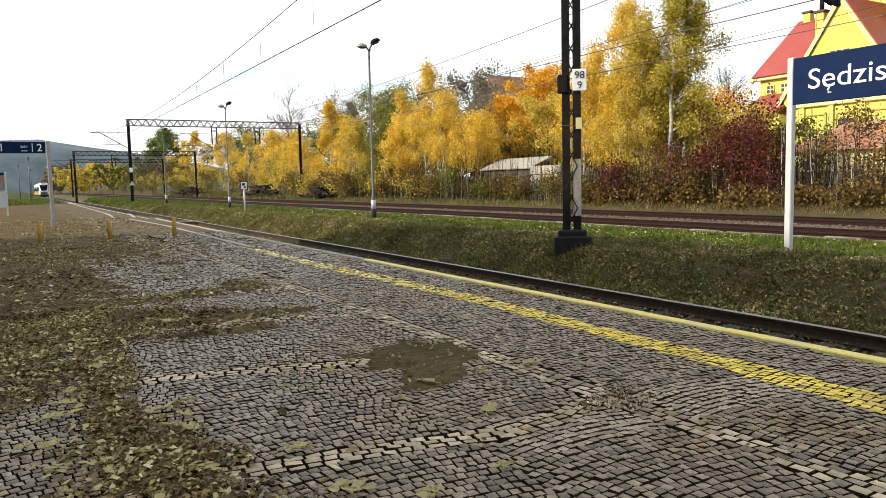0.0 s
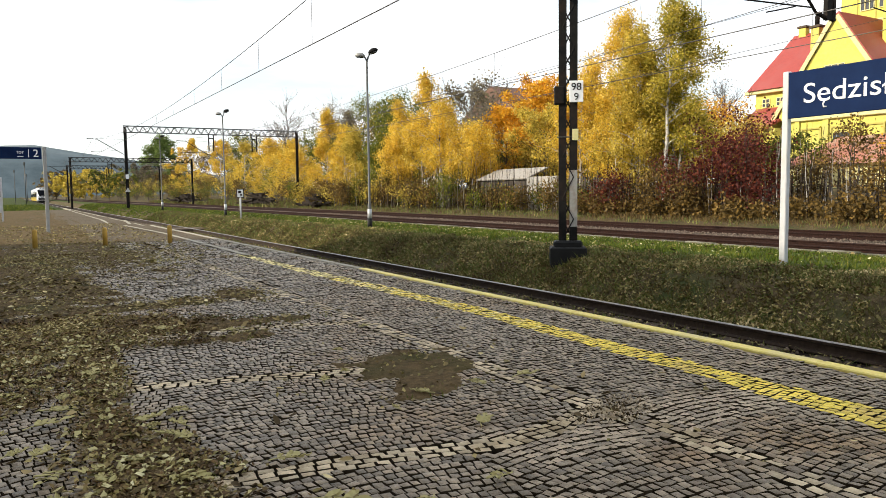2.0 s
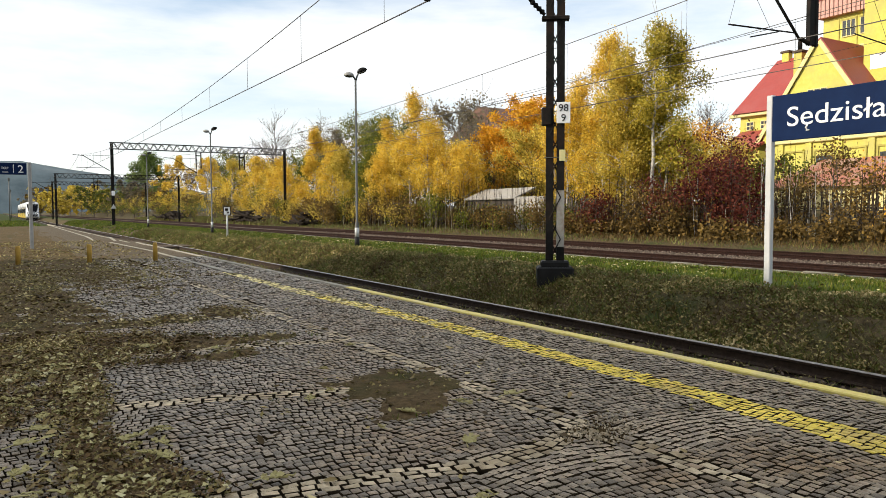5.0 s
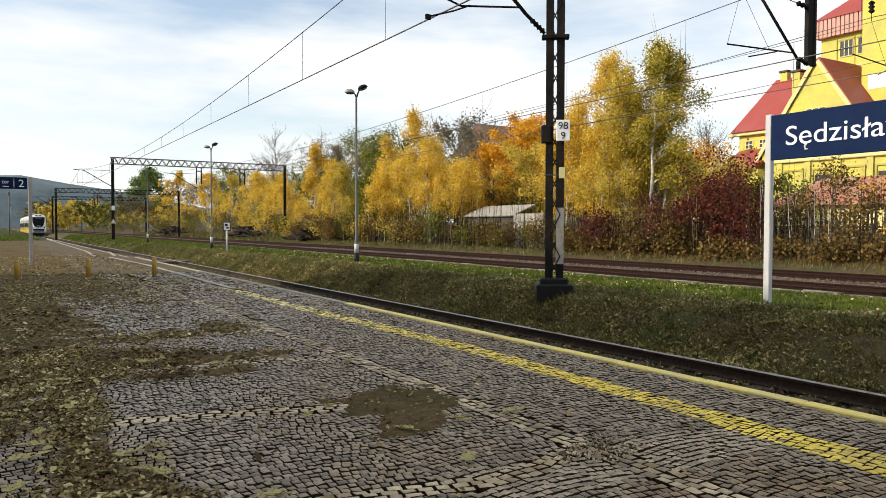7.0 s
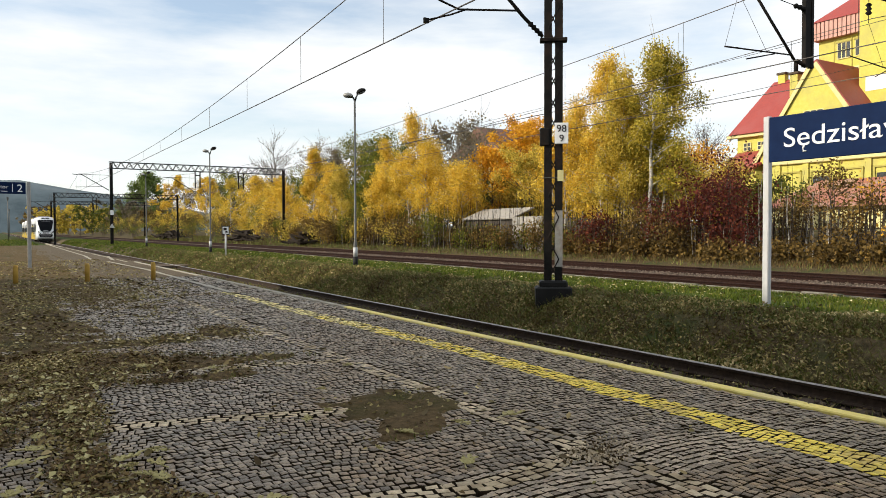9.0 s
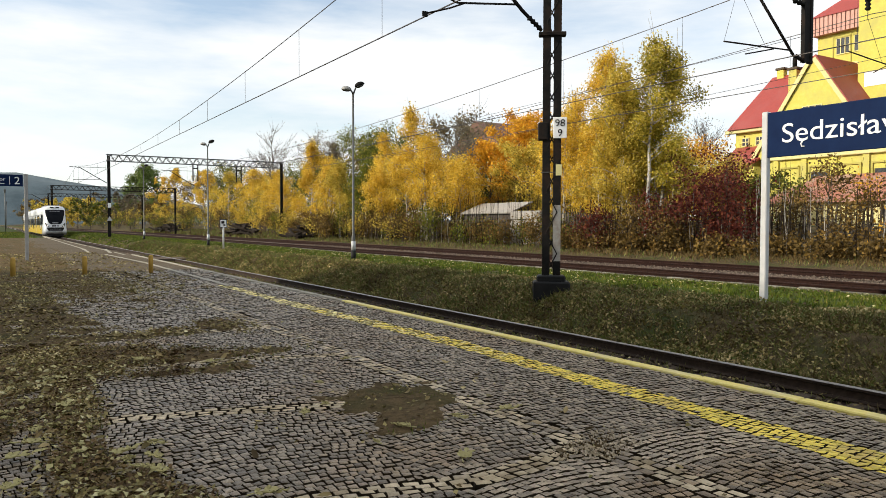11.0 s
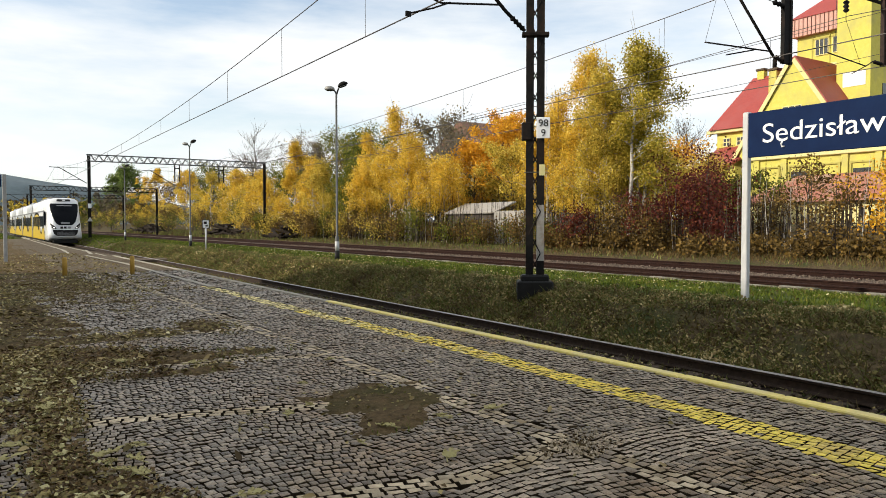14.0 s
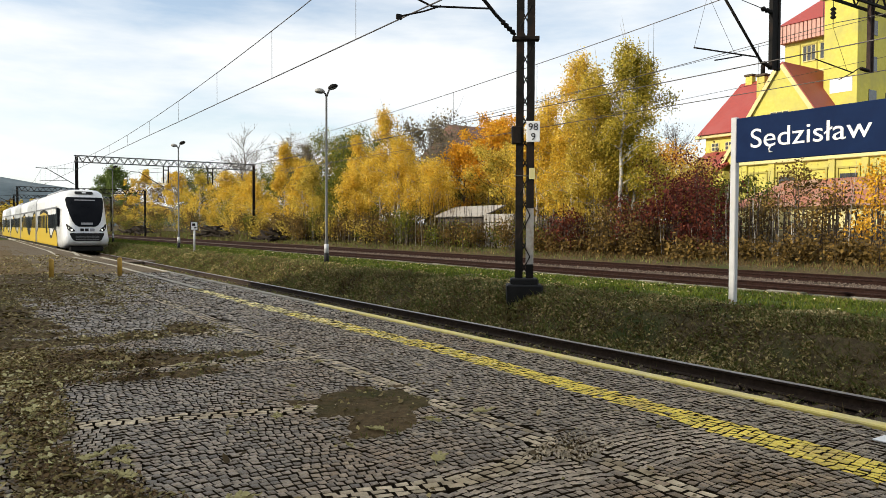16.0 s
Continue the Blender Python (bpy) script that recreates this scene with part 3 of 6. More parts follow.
write("number", "9", 0.20, M_BLACK, plate, pose(0.155, -0.108, 3.19, 90, 0, 0))
part("switch_box", box((-0.27, -0.10, 3.05), (-0.08, 0.1, 3.40), 0.015), M_MAST, mast, "dark steel box")
part("small_tag", box((0.08, -0.075, 2.34), (0.20, -0.062, 2.56), 0.003), material("pale_yellow_tag", (0.55, 0.5, 0.22), (0.66, 0.6, 0.3), 8, 0.5), mast, "small pale yellow tag")
part("band", box((-0.215, -0.07, 2.40), (0.215, 0.07, 2.415)), M_GALV, mast)

arm = thing("catenary_bracket", "black tubular cantilever with brown insulators holding the track wires", "catenary bracket", at=(MAST[0], MAST[1], 0, 0))
bm = tube([(-0.28, 0, 5.25), (-0.75, 0, 5.56), (-2.35, 0, 6.85)], 0.035, 8)
sausage(bm, (-0.30, 0, 5.27), (-0.62, 0, 5.47), 0.06, 4)
part("strut", bm, M_MAST, arm)
part("top_tie", tube([(-0.15, 0, 7.2), (-2.4, 0, 6.95)], 0.022, 8), M_MAST, arm)
part("registration_tube", tube([(-0.92, 0, 5.66), (-2.1, 0, 5.50), (-2.25, 0, 5.48), (-3.2, 0, 5.72)], 0.02, 8), M_MAST, arm)
bm = tube([(-2.05, 0, 5.52), (-2.42, 0, 5.36), (-2.95, 0, 5.18)], 0.016, 8)
add_box(bm, (-3.0, -0.02, 5.13), (-2.9, 0.02, 5.22))
part("steady_arm", bm, M_MAST, arm)

# hanging supports above the two far tracks
gantry = thing("catenary_gantry", "black lattice gantry beam with hanging steel posts over the tracks", "catenary gantry", at=(MAST[0], MAST[1], 0, 0))


def lattice_beam(bm, x0, x1, z0, z1, depth=0.4, step=1.0):
    for y in (-depth / 2, depth / 2):
        for z in (z0, z1):
            add_box(bm, (x0, y - 0.035, z - 0.035), (x1, y + 0.035, z + 0.035))
        n = int((x1 - x0) / step)
        for i in range(n):
            a, b = x0 + (x1 - x0) * i / n, x0 + (x1 - x0) * (i + 1) / n
            m = (a + b) / 2
            add_tube(bm, [(a, y, z0), (m, y, z1)], 0.03, 4)
            add_tube(bm, [(m, y, z1), (b, y, z0)], 0.03, 4)


bm = bmesh.new()
lattice_beam(bm, 0, 19.0, 8.1, 8.75)
part("beam", bm, M_MAST, gantry)
for px, pz in ((8.55, 5.62), (13.5, 6.15)):
    heavy = px < 10
    gap, wide = (0.13, 0.10) if heavy else (0.085, 0.055)
    for q in (-gap, gap):
        bm = bmesh.new()
        add_channel(bm, px + q, 0, wide, pz, 8.75)
        part("hanging_post", bm, M_MAST if heavy else M_RUSTED, gantry)
    if heavy:
        part("web_plate", box((px - 0.09, -0.04, pz + 0.02), (px + 0.09, 0.04, 8.7)), M_MAST, gantry)
        bm = tube([(px - 0.15, 0, pz + 0.05), (px - 0.55, 0, pz + 0.12), (px - 2.4, 0, pz + 1.75)], 0.035, 8)
        sausage(bm, (px - 0.18, 0, pz + 0.06), (px - 0.5, 0, pz + 0.14), 0.06, 4)
        part("strut", bm, M_MAST, gantry)
        bm = tube([(px - 2.8, 0, pz + 1.5), (px - 3.3, 0, pz + 0.14)], 0.006, 4)
        add_tube(bm, [(px - 2.8, 0, pz + 1.5), (px - 1.7, 0, pz + 0.2)], 0.006, 4)
        part("stay_wire", bm, M_WIRE, gantry)
        bm = tube([(px - 0.1, 0, pz + 1.5), (px - 1.8, 0, pz + 1.62)], 0.01, 5)
        sausage(bm, (px - 0.12, 0, pz + 1.5), (px - 0.6, 0, pz + 1.53), 0.07, 3)
        part("tie_rod", bm, [M_MAST], gantry)
        part("registration_tube", tube([(px - 0.75, 0, pz + 0.25), (px - 3.3, 0, pz + 0.14)], 0.02, 8), M_MAST, gantry)
        part("steady_arm", tube([(px - 1.4, 0, pz + 0.2), (px - 1.9, 0, pz + 0.08), (px - 2.5, 0, pz - 0.06)], 0.016, 8), M_MAST, gantry)
    else:
        z = pz + 0.2
        while z < 8.3:
            part("lacing_bar", tube([(px - gap, -0.03, z), (px + gap, -0.03, z + 0.25)], 0.012, 4), M_RUSTED, gantry)
            z += 0.25
        bm = tube([(px - 0.1, 0, pz + 0.04), (px - 0.62, 0, pz + 0.06), (px - 1.0, 0, pz - 0.12), (px - 3.0, 0, pz + 0.02)], 0.018, 8)
        sausage(bm, (px - 0.12, 0, pz + 0.04), (px - 0.55, 0, pz + 0.06), 0.06, 4)
        part("registration_tube", bm, M_MAST, gantry)
        part("steady_arm", tube([(px - 1.0, 0, pz - 0.12), (px - 1.35, 0, pz - 0.26), (px - 1.75, 0, pz - 0.42)], 0.014, 8), M_MAST, gantry)
        bm = tube([(px - 2.1, 0, 8.1), (px - 2.1, 0, 7.2)], 0.01, 5)
        sausage(bm, (px - 2.1, 0, 7.75), (px - 2.1, 0, 7.42), 0.09, 3)
        add_tube(bm, [(px - 2.1, 0, 7.2), (px - 1.3, 0, pz - 0.1)], 0.006, 4)
        part("hanging_insulator", bm, M_MAST, gantry, "dark ribbed insulator on a rod")


M_BEAM = material("weathered_beam_steel", (0.05, 0.05, 0.052), (0.11, 0.11, 0.112), 5, 0.6, 0.1)


def portal(y, x0, x1, h, hung):
    ob = thing("catenary_portal", "dark steel portal frame spanning the tracks", "catenary portal", "portals over the tracks", (0, y, 0, 0))
    for x in (x0, x1):
        bm = bmesh.new()
        z0 = ground_z(x) - 0.1
        for s in (-0.075, 0.075):
            add_channel(bm, x + s, 0, 0.14, z0, h)
        z = 0.4
        while z < h - 0.5:
            add_tube(bm, [(x - 0.08, -0.04, z), (x + 0.08, -0.04, z + 0.5)], 0.015, 4)
            z += 0.5
        part("leg", bm, M_MAST, ob)
    bm = bmesh.new()
    lattice_beam(bm, x0 - 0.2, x1 + 0.2, h - 0.55, h + 0.08, 0.45, 0.75)
    part("beam", bm, M_BEAM if y < 100 else M_MAST, ob, "dark grey lattice beam")
    for x in hung:
        for s in (-0.25, 0.25):
            bm = bmesh.new()
            add_channel(bm, x + s, 0, 0.10, h - 2.3, h - 0.5)
            part("hanging_post", bm, M_MAST, ob)
        part("cross_tie", box((x - 0.3, -0.05, h - 1.0), (x + 0.3, 0.05, h - 0.9)), M_MAST, ob)
    for x in [x0] + [h_ for h_ in hung[:1]]:
        bm = tube([(x - 0.2, 0, h - 2.75), (x - 2.6, 0, h - 1.3)], 0.04, 6)
        add_tube(bm, [(x - 2.6, 0, h - 1.3), (x - 3.5, 0, h - 1.25)], 0.035, 6)
        add_tube(bm, [(x - 0.2, 0, h - 1.25), (x - 2.7, 0, h - 1.25)], 0.02, 6)
        add_tube(bm, [(x - 0.8, 0, h - 2.4), (x - 3.2, 0, h - 2.5)], 0.025, 6)
        part("cantilever", bm, M_MAST, ob)
    return ob


P1 = portal(80.0, 10.0, 27.8, 8.25, (18.4, 23.0))
bm = box((-0.15, -0.12, 3.05), (0.15, -0.10, 3.5), 0.01)
pl = part("plate", bm, M_WHITE, P1, "small white plate")
pl.location = (10.0, -0.1, 0)
bm = bmesh.new()
tri = [[bm.verts.new((x, y, z)) for x, z in ((-0.26, 1.75), (0.26, 1.75), (0.0, 2.2))] for y in (-0.12, -0.10)]
bm.faces.new(tri[0]), bm.faces.new(tri[1][::-1])
for k in range(3):
    bm.faces.new((tri[0][k], tri[1][k], tri[1][(k + 1) % 3], tri[0][(k + 1) % 3]))
pl = part("warning_plate", bm, M_POST, P1, "small pale triangular plate")
pl.location = (10.0, -0.1, 0)
portal(123.0, 7.6, 25.1, 7.05, (13.0,))
portal(165.0, 9.6, 27.0, 7.4, (17.0,))
for px, py in ((2.0, 150.0), (0.5, 195.0), (3.4, 230.0)):
    pole = thing("signal_mast", "slim grey signal mast beside the far track", "signal mast", "far masts", (px, py, -0.1, 0))
    part("pole", tube([(0, 0, 0), (0, 0, 7.5)], 0.09, 6), M_GALV, pole)
    part("head", box((-0.16, -0.16, 7.0), (0.16, 0.16, 7.6), 0.05), M_GALV, pole)


def span_wires(x, zc, zm, supports, label, sag=0.82):
    """Contact wire, sagging carrier and droppers over one track."""
    ob = thing("overhead_wires", label, "overhead wires", "wires over the tracks", (x, 0, 0, 0))
    bmc, bmm = bmesh.new(), bmesh.new()
    for (y0, o0), (y1, o1) in zip(supports, supports[1:]):
        add_tube(bmc, [(o0, y0, zc), (o1, y1, zc)], 0.014, 5, False)
        n = 24
        pts = []
        for i in range(n + 1):
            u = i / n
            pts.append((o0 + (o1 - o0) * u, y0 + (y1 - y0) * u, zm - (zm - zc) * sag * 4 * u * (1 - u)))
        add_tube(bmm, pts, 0.012, 5, False)
        m = max(3, int((y1 - y0) / 4.7))
        for k in range(m):
            u = (k + 0.5) / m
            z = zm - (zm - zc) * sag * 4 * u * (1 - u)
            if 5 < y0 + (y1 - y0) * u < 170:
                part("dropper", tube([(o0 + (o1 - o0) * u, y0 + (y1 - y0) * u, zc), (o0 + (o1 - o0) * u, y0 + (y1 - y0) * u, z)], 0.006, 4), M_WIRE, ob)
    part("contact_wire", bmc, M_WIRE, ob)
    part("carrier_wire", bmm, M_WIRE, ob)


span_wires(7.3, 5.34, 7.08, [(-50, 0.2), (11.5, -0.25), (80, -0.25), (123, -0.2), (165, 0.2), (420, 0)], "overhead contact wires above the platform track", 0.74)
span_wires(16.1, 5.42, 7.25, [(-50, 0), (11.5, 0.2), (80, -0.2), (165, 0.2), (420, 0)], "overhead contact wires above the middle track", 0.54)
span_wires(21.0, 5.75, 7.35, [(-50, 0), (11.5, 0.2), (80, -0.2), (165, 0.2), (420, 0)], "overhead contact wires above the far track", 0.5)

# pale kerb along the far side of the grass strip
kerb = thing("kerb_edging", "pale worn kerb stones along the far side of the grass strip", "kerb", kind="structure")
M_KERB = material("mossy_kerb_stone", (0.09, 0.085, 0.065), (0.22, 0.205, 0.175), 9, 0.9, 0, 0.6, 40, (0.06, 0.06, 0.03), 1.0, vary=0.3, spec=0.1)
kerb_me = None
for k in range(75):
    if kerb_me is None:
        o = part("kerb_stone", box((-0.09, -0.485, -0.35), (0.09, 0.485, 0.04), 0.02), M_KERB, kerb)
        kerb_me = o.data
    else:
        o = new("kerb_stone", kerb_me)
        o.parent = kerb
    o.location, o.rotation_euler = (16.45 + 0.03 * hump(k, 2, 3.1), -5 + k, -0.12 + 0.03 * hump(k, 5, 2.3)), (0.01 * hump(k, 1, 5), 0, 0.02 * hump(k, 7, 4))

# single feeder and return lines beside the masts
for fx, fz0, fz1 in ((24.6, 8.2, 7.9), (27.6, 7.6, 7.2)):
    ln = thing("feeder_line", "thin feeder line strung along the tracks", "overhead wires", "feeder lines", (fx, 0, 0, 0))
    pts = []
    for y0, y1 in ((-50, 11.5), (11.5, 80), (80, 165)):
        for i in range(12):
            u = i / 12
            pts.append((0, y0 + (y1 - y0) * u, fz0 - (fz0 - fz1) * 4 * u * (1 - u) * 1.6))
    part("line", tube(pts, 0.009, 4), M_WIRE, ln)

# ---- station signs ----
sign = thing("station_sign", "navy station name board with white lettering on a pale grey post", "station sign", at=(10.9, 7.58, 0.06, 0))
for yy in (0.0, -3.0):
    part("post", box((-0.05, yy - 0.055, -0.1), (0.05, yy + 0.055, 3.20), 0.012), M_POST, sign)
board = part("board", box((-0.085, -2.92, 2.44), (-0.052, -0.075, 3.17), 0.01), M_NAVY, sign, "navy blue name board")
FACE_WEST = Matrix(((0, 0, -1, 0), (-1, 0, 0, 0), (0, 1, 0, 0), (0, 0, 0, 1)))
write("station_name", "Sedzis\u0142aw", 0.435, M_WHITE, board, Matrix.Translation((-0.089, -1.30, 2.81)) @ FACE_WEST, 1.90, "white lettering")


def text_span(body, size):
    bm = text_bm(body, size)
    xs = [v.co.x for v in bm.verts]
    bm.free()
    return max(xs) - min(xs)


# the hook under the second letter
k = 1.90 / text_span("Sedzis\u0142aw", 0.435)
hook = -1.30 + 0.95 - text_span("Se", 0.435) * k
bm = tube([(-0.089, hook + 0.085, 2.665), (-0.089, hook + 0.11, 2.615), (-0.089, hook + 0.10, 2.575), (-0.089, hook + 0.05, 2.57)], [0.014, 0.017, 0.017, 0.010], 6)
part("letter_hook", bm, M_WHITE, board)

psign = thing("platform_sign", "navy platform and track number board on white posts", "platform sign", at=(1.12, 32.1, 0, 0))
for xx in (0.0, -3.6):
    part("post", box((xx - 0.065, -0.06, 0), (xx + 0.065, 0.06, 3.3), 0.012), M_GREYPOST, psign)
pboard = part("board", box((-3.54, -0.08, 2.82), (-0.1, -0.04, 3.26), 0.01), M_NAVY, psign, "navy blue board")
write("figure", "2", 0.40, M_WHITE, pboard, pose(-0.29, -0.083, 3.04, 90, 0, 0))
write("lettering", "tor", 0.19, M_WHITE, pboard, pose(-0.80, -0.083, 3.07, 90, 0, 0))
write("figure", "1", 0.40, M_WHITE, pboard, pose(-1.54, -0.083, 3.04, 90, 0, 0))
write("lettering", "peron", 0.19, M_WHITE, pboard, pose(-1.98, -0.083, 3.07, 90, 0, 0))
part("divider", box((-0.54, -0.084, 2.88), (-0.52, -0.08, 3.2)), M_WHITE, pboard)
part("small_bar", box((-0.90, -0.084, 2.90), (-0.70, -0.08, 2.925)), M_WHITE, pboard)
part("small_bar", box((-2.2, -0.084, 2.90), (-1.8, -0.08, 2.925)), M_WHITE, pboard)

ssign = thing("track_marker", "small white track marker on a short post", "track marker", at=(9.95, 37.4, 0.02, -15))
part("post", tube([(0, 0, 0), (0, 0, 1.35)], 0.045, 8), M_POST, ssign)
mp = part("panel", box((-0.18, -0.03, 1.2), (0.18, 0.0, 1.64), 0.01), M_BLACK, ssign)
part("white_face", box((-0.145, -0.036, 1.235), (0.145, -0.031, 1.605)), M_WHITE, mp)
part("symbol", box((-0.10, -0.041, 1.42), (0.05, -0.037, 1.55)), M_BLACK, mp)
part("symbol", box((-0.02, -0.041, 1.30), (0.10, -0.037, 1.38)), M_BLACK, mp)

for bx in (0.45, 2.16, 3.88):
    b = thing("bollard", "short yellow painted bollard on the platform", "bollard", "bollards across the platform", (bx, 22.4, 0.0, 0))
    part("post", tube([(0, 0, -0.02), (0, 0, 0.47), (0, 0, 0.52)], [0.064, 0.064, 0.045], 12), M_BOLLARD, b)

case = thing("notice_case", "white framed notice case with dark printed panels", "notice case", at=(-0.9, 48.6, 0, 0))
for xx in (-1.2, 0.35):
    part("post", box((xx - 0.05, -0.05, 0), (xx + 0.05, 0.05, 2.5), 0.01), M_POST, case)
part("panel", box((-1.15, -0.04, 1.5), (0.3, 0.0, 2.3), 0.01), material("brown_notice", (0.16, 0.09, 0.07), (0.3, 0.2, 0.17), 5, 0.5), case)
part("header", box((-1.15, -0.045, 2.32), (0.3, 0.0, 2.48), 0.01), M_NAVY, case)
part("lower_panel", box((-1.15, -0.04, 0.5), (0.3, 0.0, 1.4), 0.01), M_POST, case)

# ---- trees ----


def grow(h, rad, n_limb, rng_t, lean=0.0, low=0.2, habit="birch"):
    """Trunk and limbs as polylines: (points, start radius, end radius)."""
    out = []
    trunk = []
    ax, ay = rng_t.normal(0, 0.02 + lean, 2)
    for i in range(9):
        u = i / 8
        trunk.append((ax * h * u + 0.04 * h * 0.3 * rng_t.normal() * u, ay * h * u + 0.04 * h * 0.3 * rng_t.normal() * u, h * 0.93 * u))
    out.append((trunk, 0.010 * h + 0.015, 0.012))
    tr = np.array(trunk)
    for k in range(n_limb):
        u = low + (0.97 - low) * (k + rng_t.random()) / n_limb
        base = np.array([np.interp(u, np.linspace(0, 1, 9), tr[:, c]) for c in range(3)])
        a = rng_t.uniform(0, 2 * math.pi)
        s = (u - low) / (1 - low)
        if habit == "birch":
            length = rad * (0.10 + 1.15 * (1 - s) ** 0.75 * min(1.0, 0.45 + 2.2 * s)) * rng_t.uniform(0.55, 1.25)
            rise, sag = 0.9, 0.5
        elif habit == "round":
            length = rad * (0.45 + 0.75 * math.sin(math.pi * (0.15 + 0.75 * s))) * rng_t.uniform(0.6, 1.15)
            rise, sag = 0.75, 0.1
        elif habit == "upright":
            length = rad * (0.30 + 0.70 * math.sin(math.pi * (0.12 + 0.76 * s))) * rng_t.uniform(0.7, 1.1)
            rise, sag = 0.95, 0.1
        else:
            length = rad * (1.05 - 0.8 * s) * rng_t.uniform(0.7, 1.15)
            rise, sag = 0.15, 0.15
        d = np.array([math.cos(a), math.sin(a), 0])
        pts = []
        for i in range(6):
            v = i / 5
            pts.append(tuple(base + d * length * v + np.array([0, 0, length * (rise * v - sag * v * v)]) + rng_t.normal(0, 0.03 * length, 3) * v))
        out.append((pts, 0.006 * h * (1 - 0.6 * u), 0.006))
    return out


def tree(name, x, y, h, rad, colour, seed, leaves=5000, size=0.16, bark=None, habit="birch", low=0.2, label="", limbs=34, stems=1, clump=0.36, group="trees beyond the tracks"):
    r = np.random.default_rng(seed)
    ob = thing(name, label, "tree" if name != "shrub" else "shrub", group, (x, y, ground_z(x) - 0.12, 0))
    bm = bmesh.new()
    pts_all = []
    for s in range(stems):
        off = np.array([r.normal(0, 0.45), r.normal(0, 0.45), 0]) if stems > 1 else np.zeros(3)
        hs = h * (1.0 if s == 0 else r.uniform(0.62, 0.95))
        for k, (pts, r0, r1) in enumerate(grow(hs, rad, max(6, limbs // stems), r, 0.03 if stems > 1 else 0.0, low, habit)):
            pts = [tuple(np.array(p) + off) for p in pts]
            n = len(pts)
            add_tube(bm, pts, [r0 + (r1 - r0) * i / (n - 1) for i in range(n)], 7 if k == 0 else 4, False)
            if k:
                pts_all.append(np.array(pts))
            else:
                pts_all.append(np.array(pts)[-4:])
                pts_all.append(np.array(pts)[-3:])
    if colour == "bare" or (habit == "birch" and y < 60):
        for p in list(pts_all):
            for q in range(11 if colour == "bare" else 2):
                k = r.integers(1, len(p))
                a = p[k]
                d = (p[-1] - p[0]) * r.uniform(0.12, 0.38) + r.normal(0, 0.10 * rad, 3) + np.array([0, 0, 0.16 * rad])
                add_tube(bm, [tuple(a), tuple(a + d * 0.5 + r.normal(0, 0.02 * rad, 3)), tuple(a + d)], [0.0014 * h, 0.0010 * h, 0.0005 * h], 3, False)
    part("trunk", bm, bark or M_BARK, ob, "white birch trunk and limbs" if bark is M_BIRCH else "dark trunk and limbs", False)
    # twig clumps along the limbs, leaves round the twigs
    nt = max(60, leaves // 38)
    which = r.integers(0, len(pts_all), nt)
    u = 0.25 + 0.78 * r.random(nt) ** 0.7
    tw = np.empty((nt, 3))
    for i in range(nt):
        p = pts_all[which[i]]
        f = min(u[i], 1.0) * (len(p) - 1)
        k = min(int(f), len(p) - 2)
        tw[i] = p[k] + (p[k + 1] - p[k]) * (f - k)
    tw += r.normal(0, clump * 0.55, tw.shape)
    cen = np.repeat(tw, max(1, leaves // nt), axis=0)
    spread = r.normal(0, clump, cen.shape)
    if habit == "birch":
        spread[:, 2] = spread[:, 2] * 1.3 - np.abs(r.normal(0, clump * 0.6, len(cen)))
    cen = cen + spread
    cen = cen[cen[:, 2] > 0.15]
    v, f = leaf_quads(cen, size, r, 0.0, 0.8 if habit == "birch" else 0.2, 0.7)
    raw_mesh("crown", v, f, M_LEAF[colour], ob)
    return ob


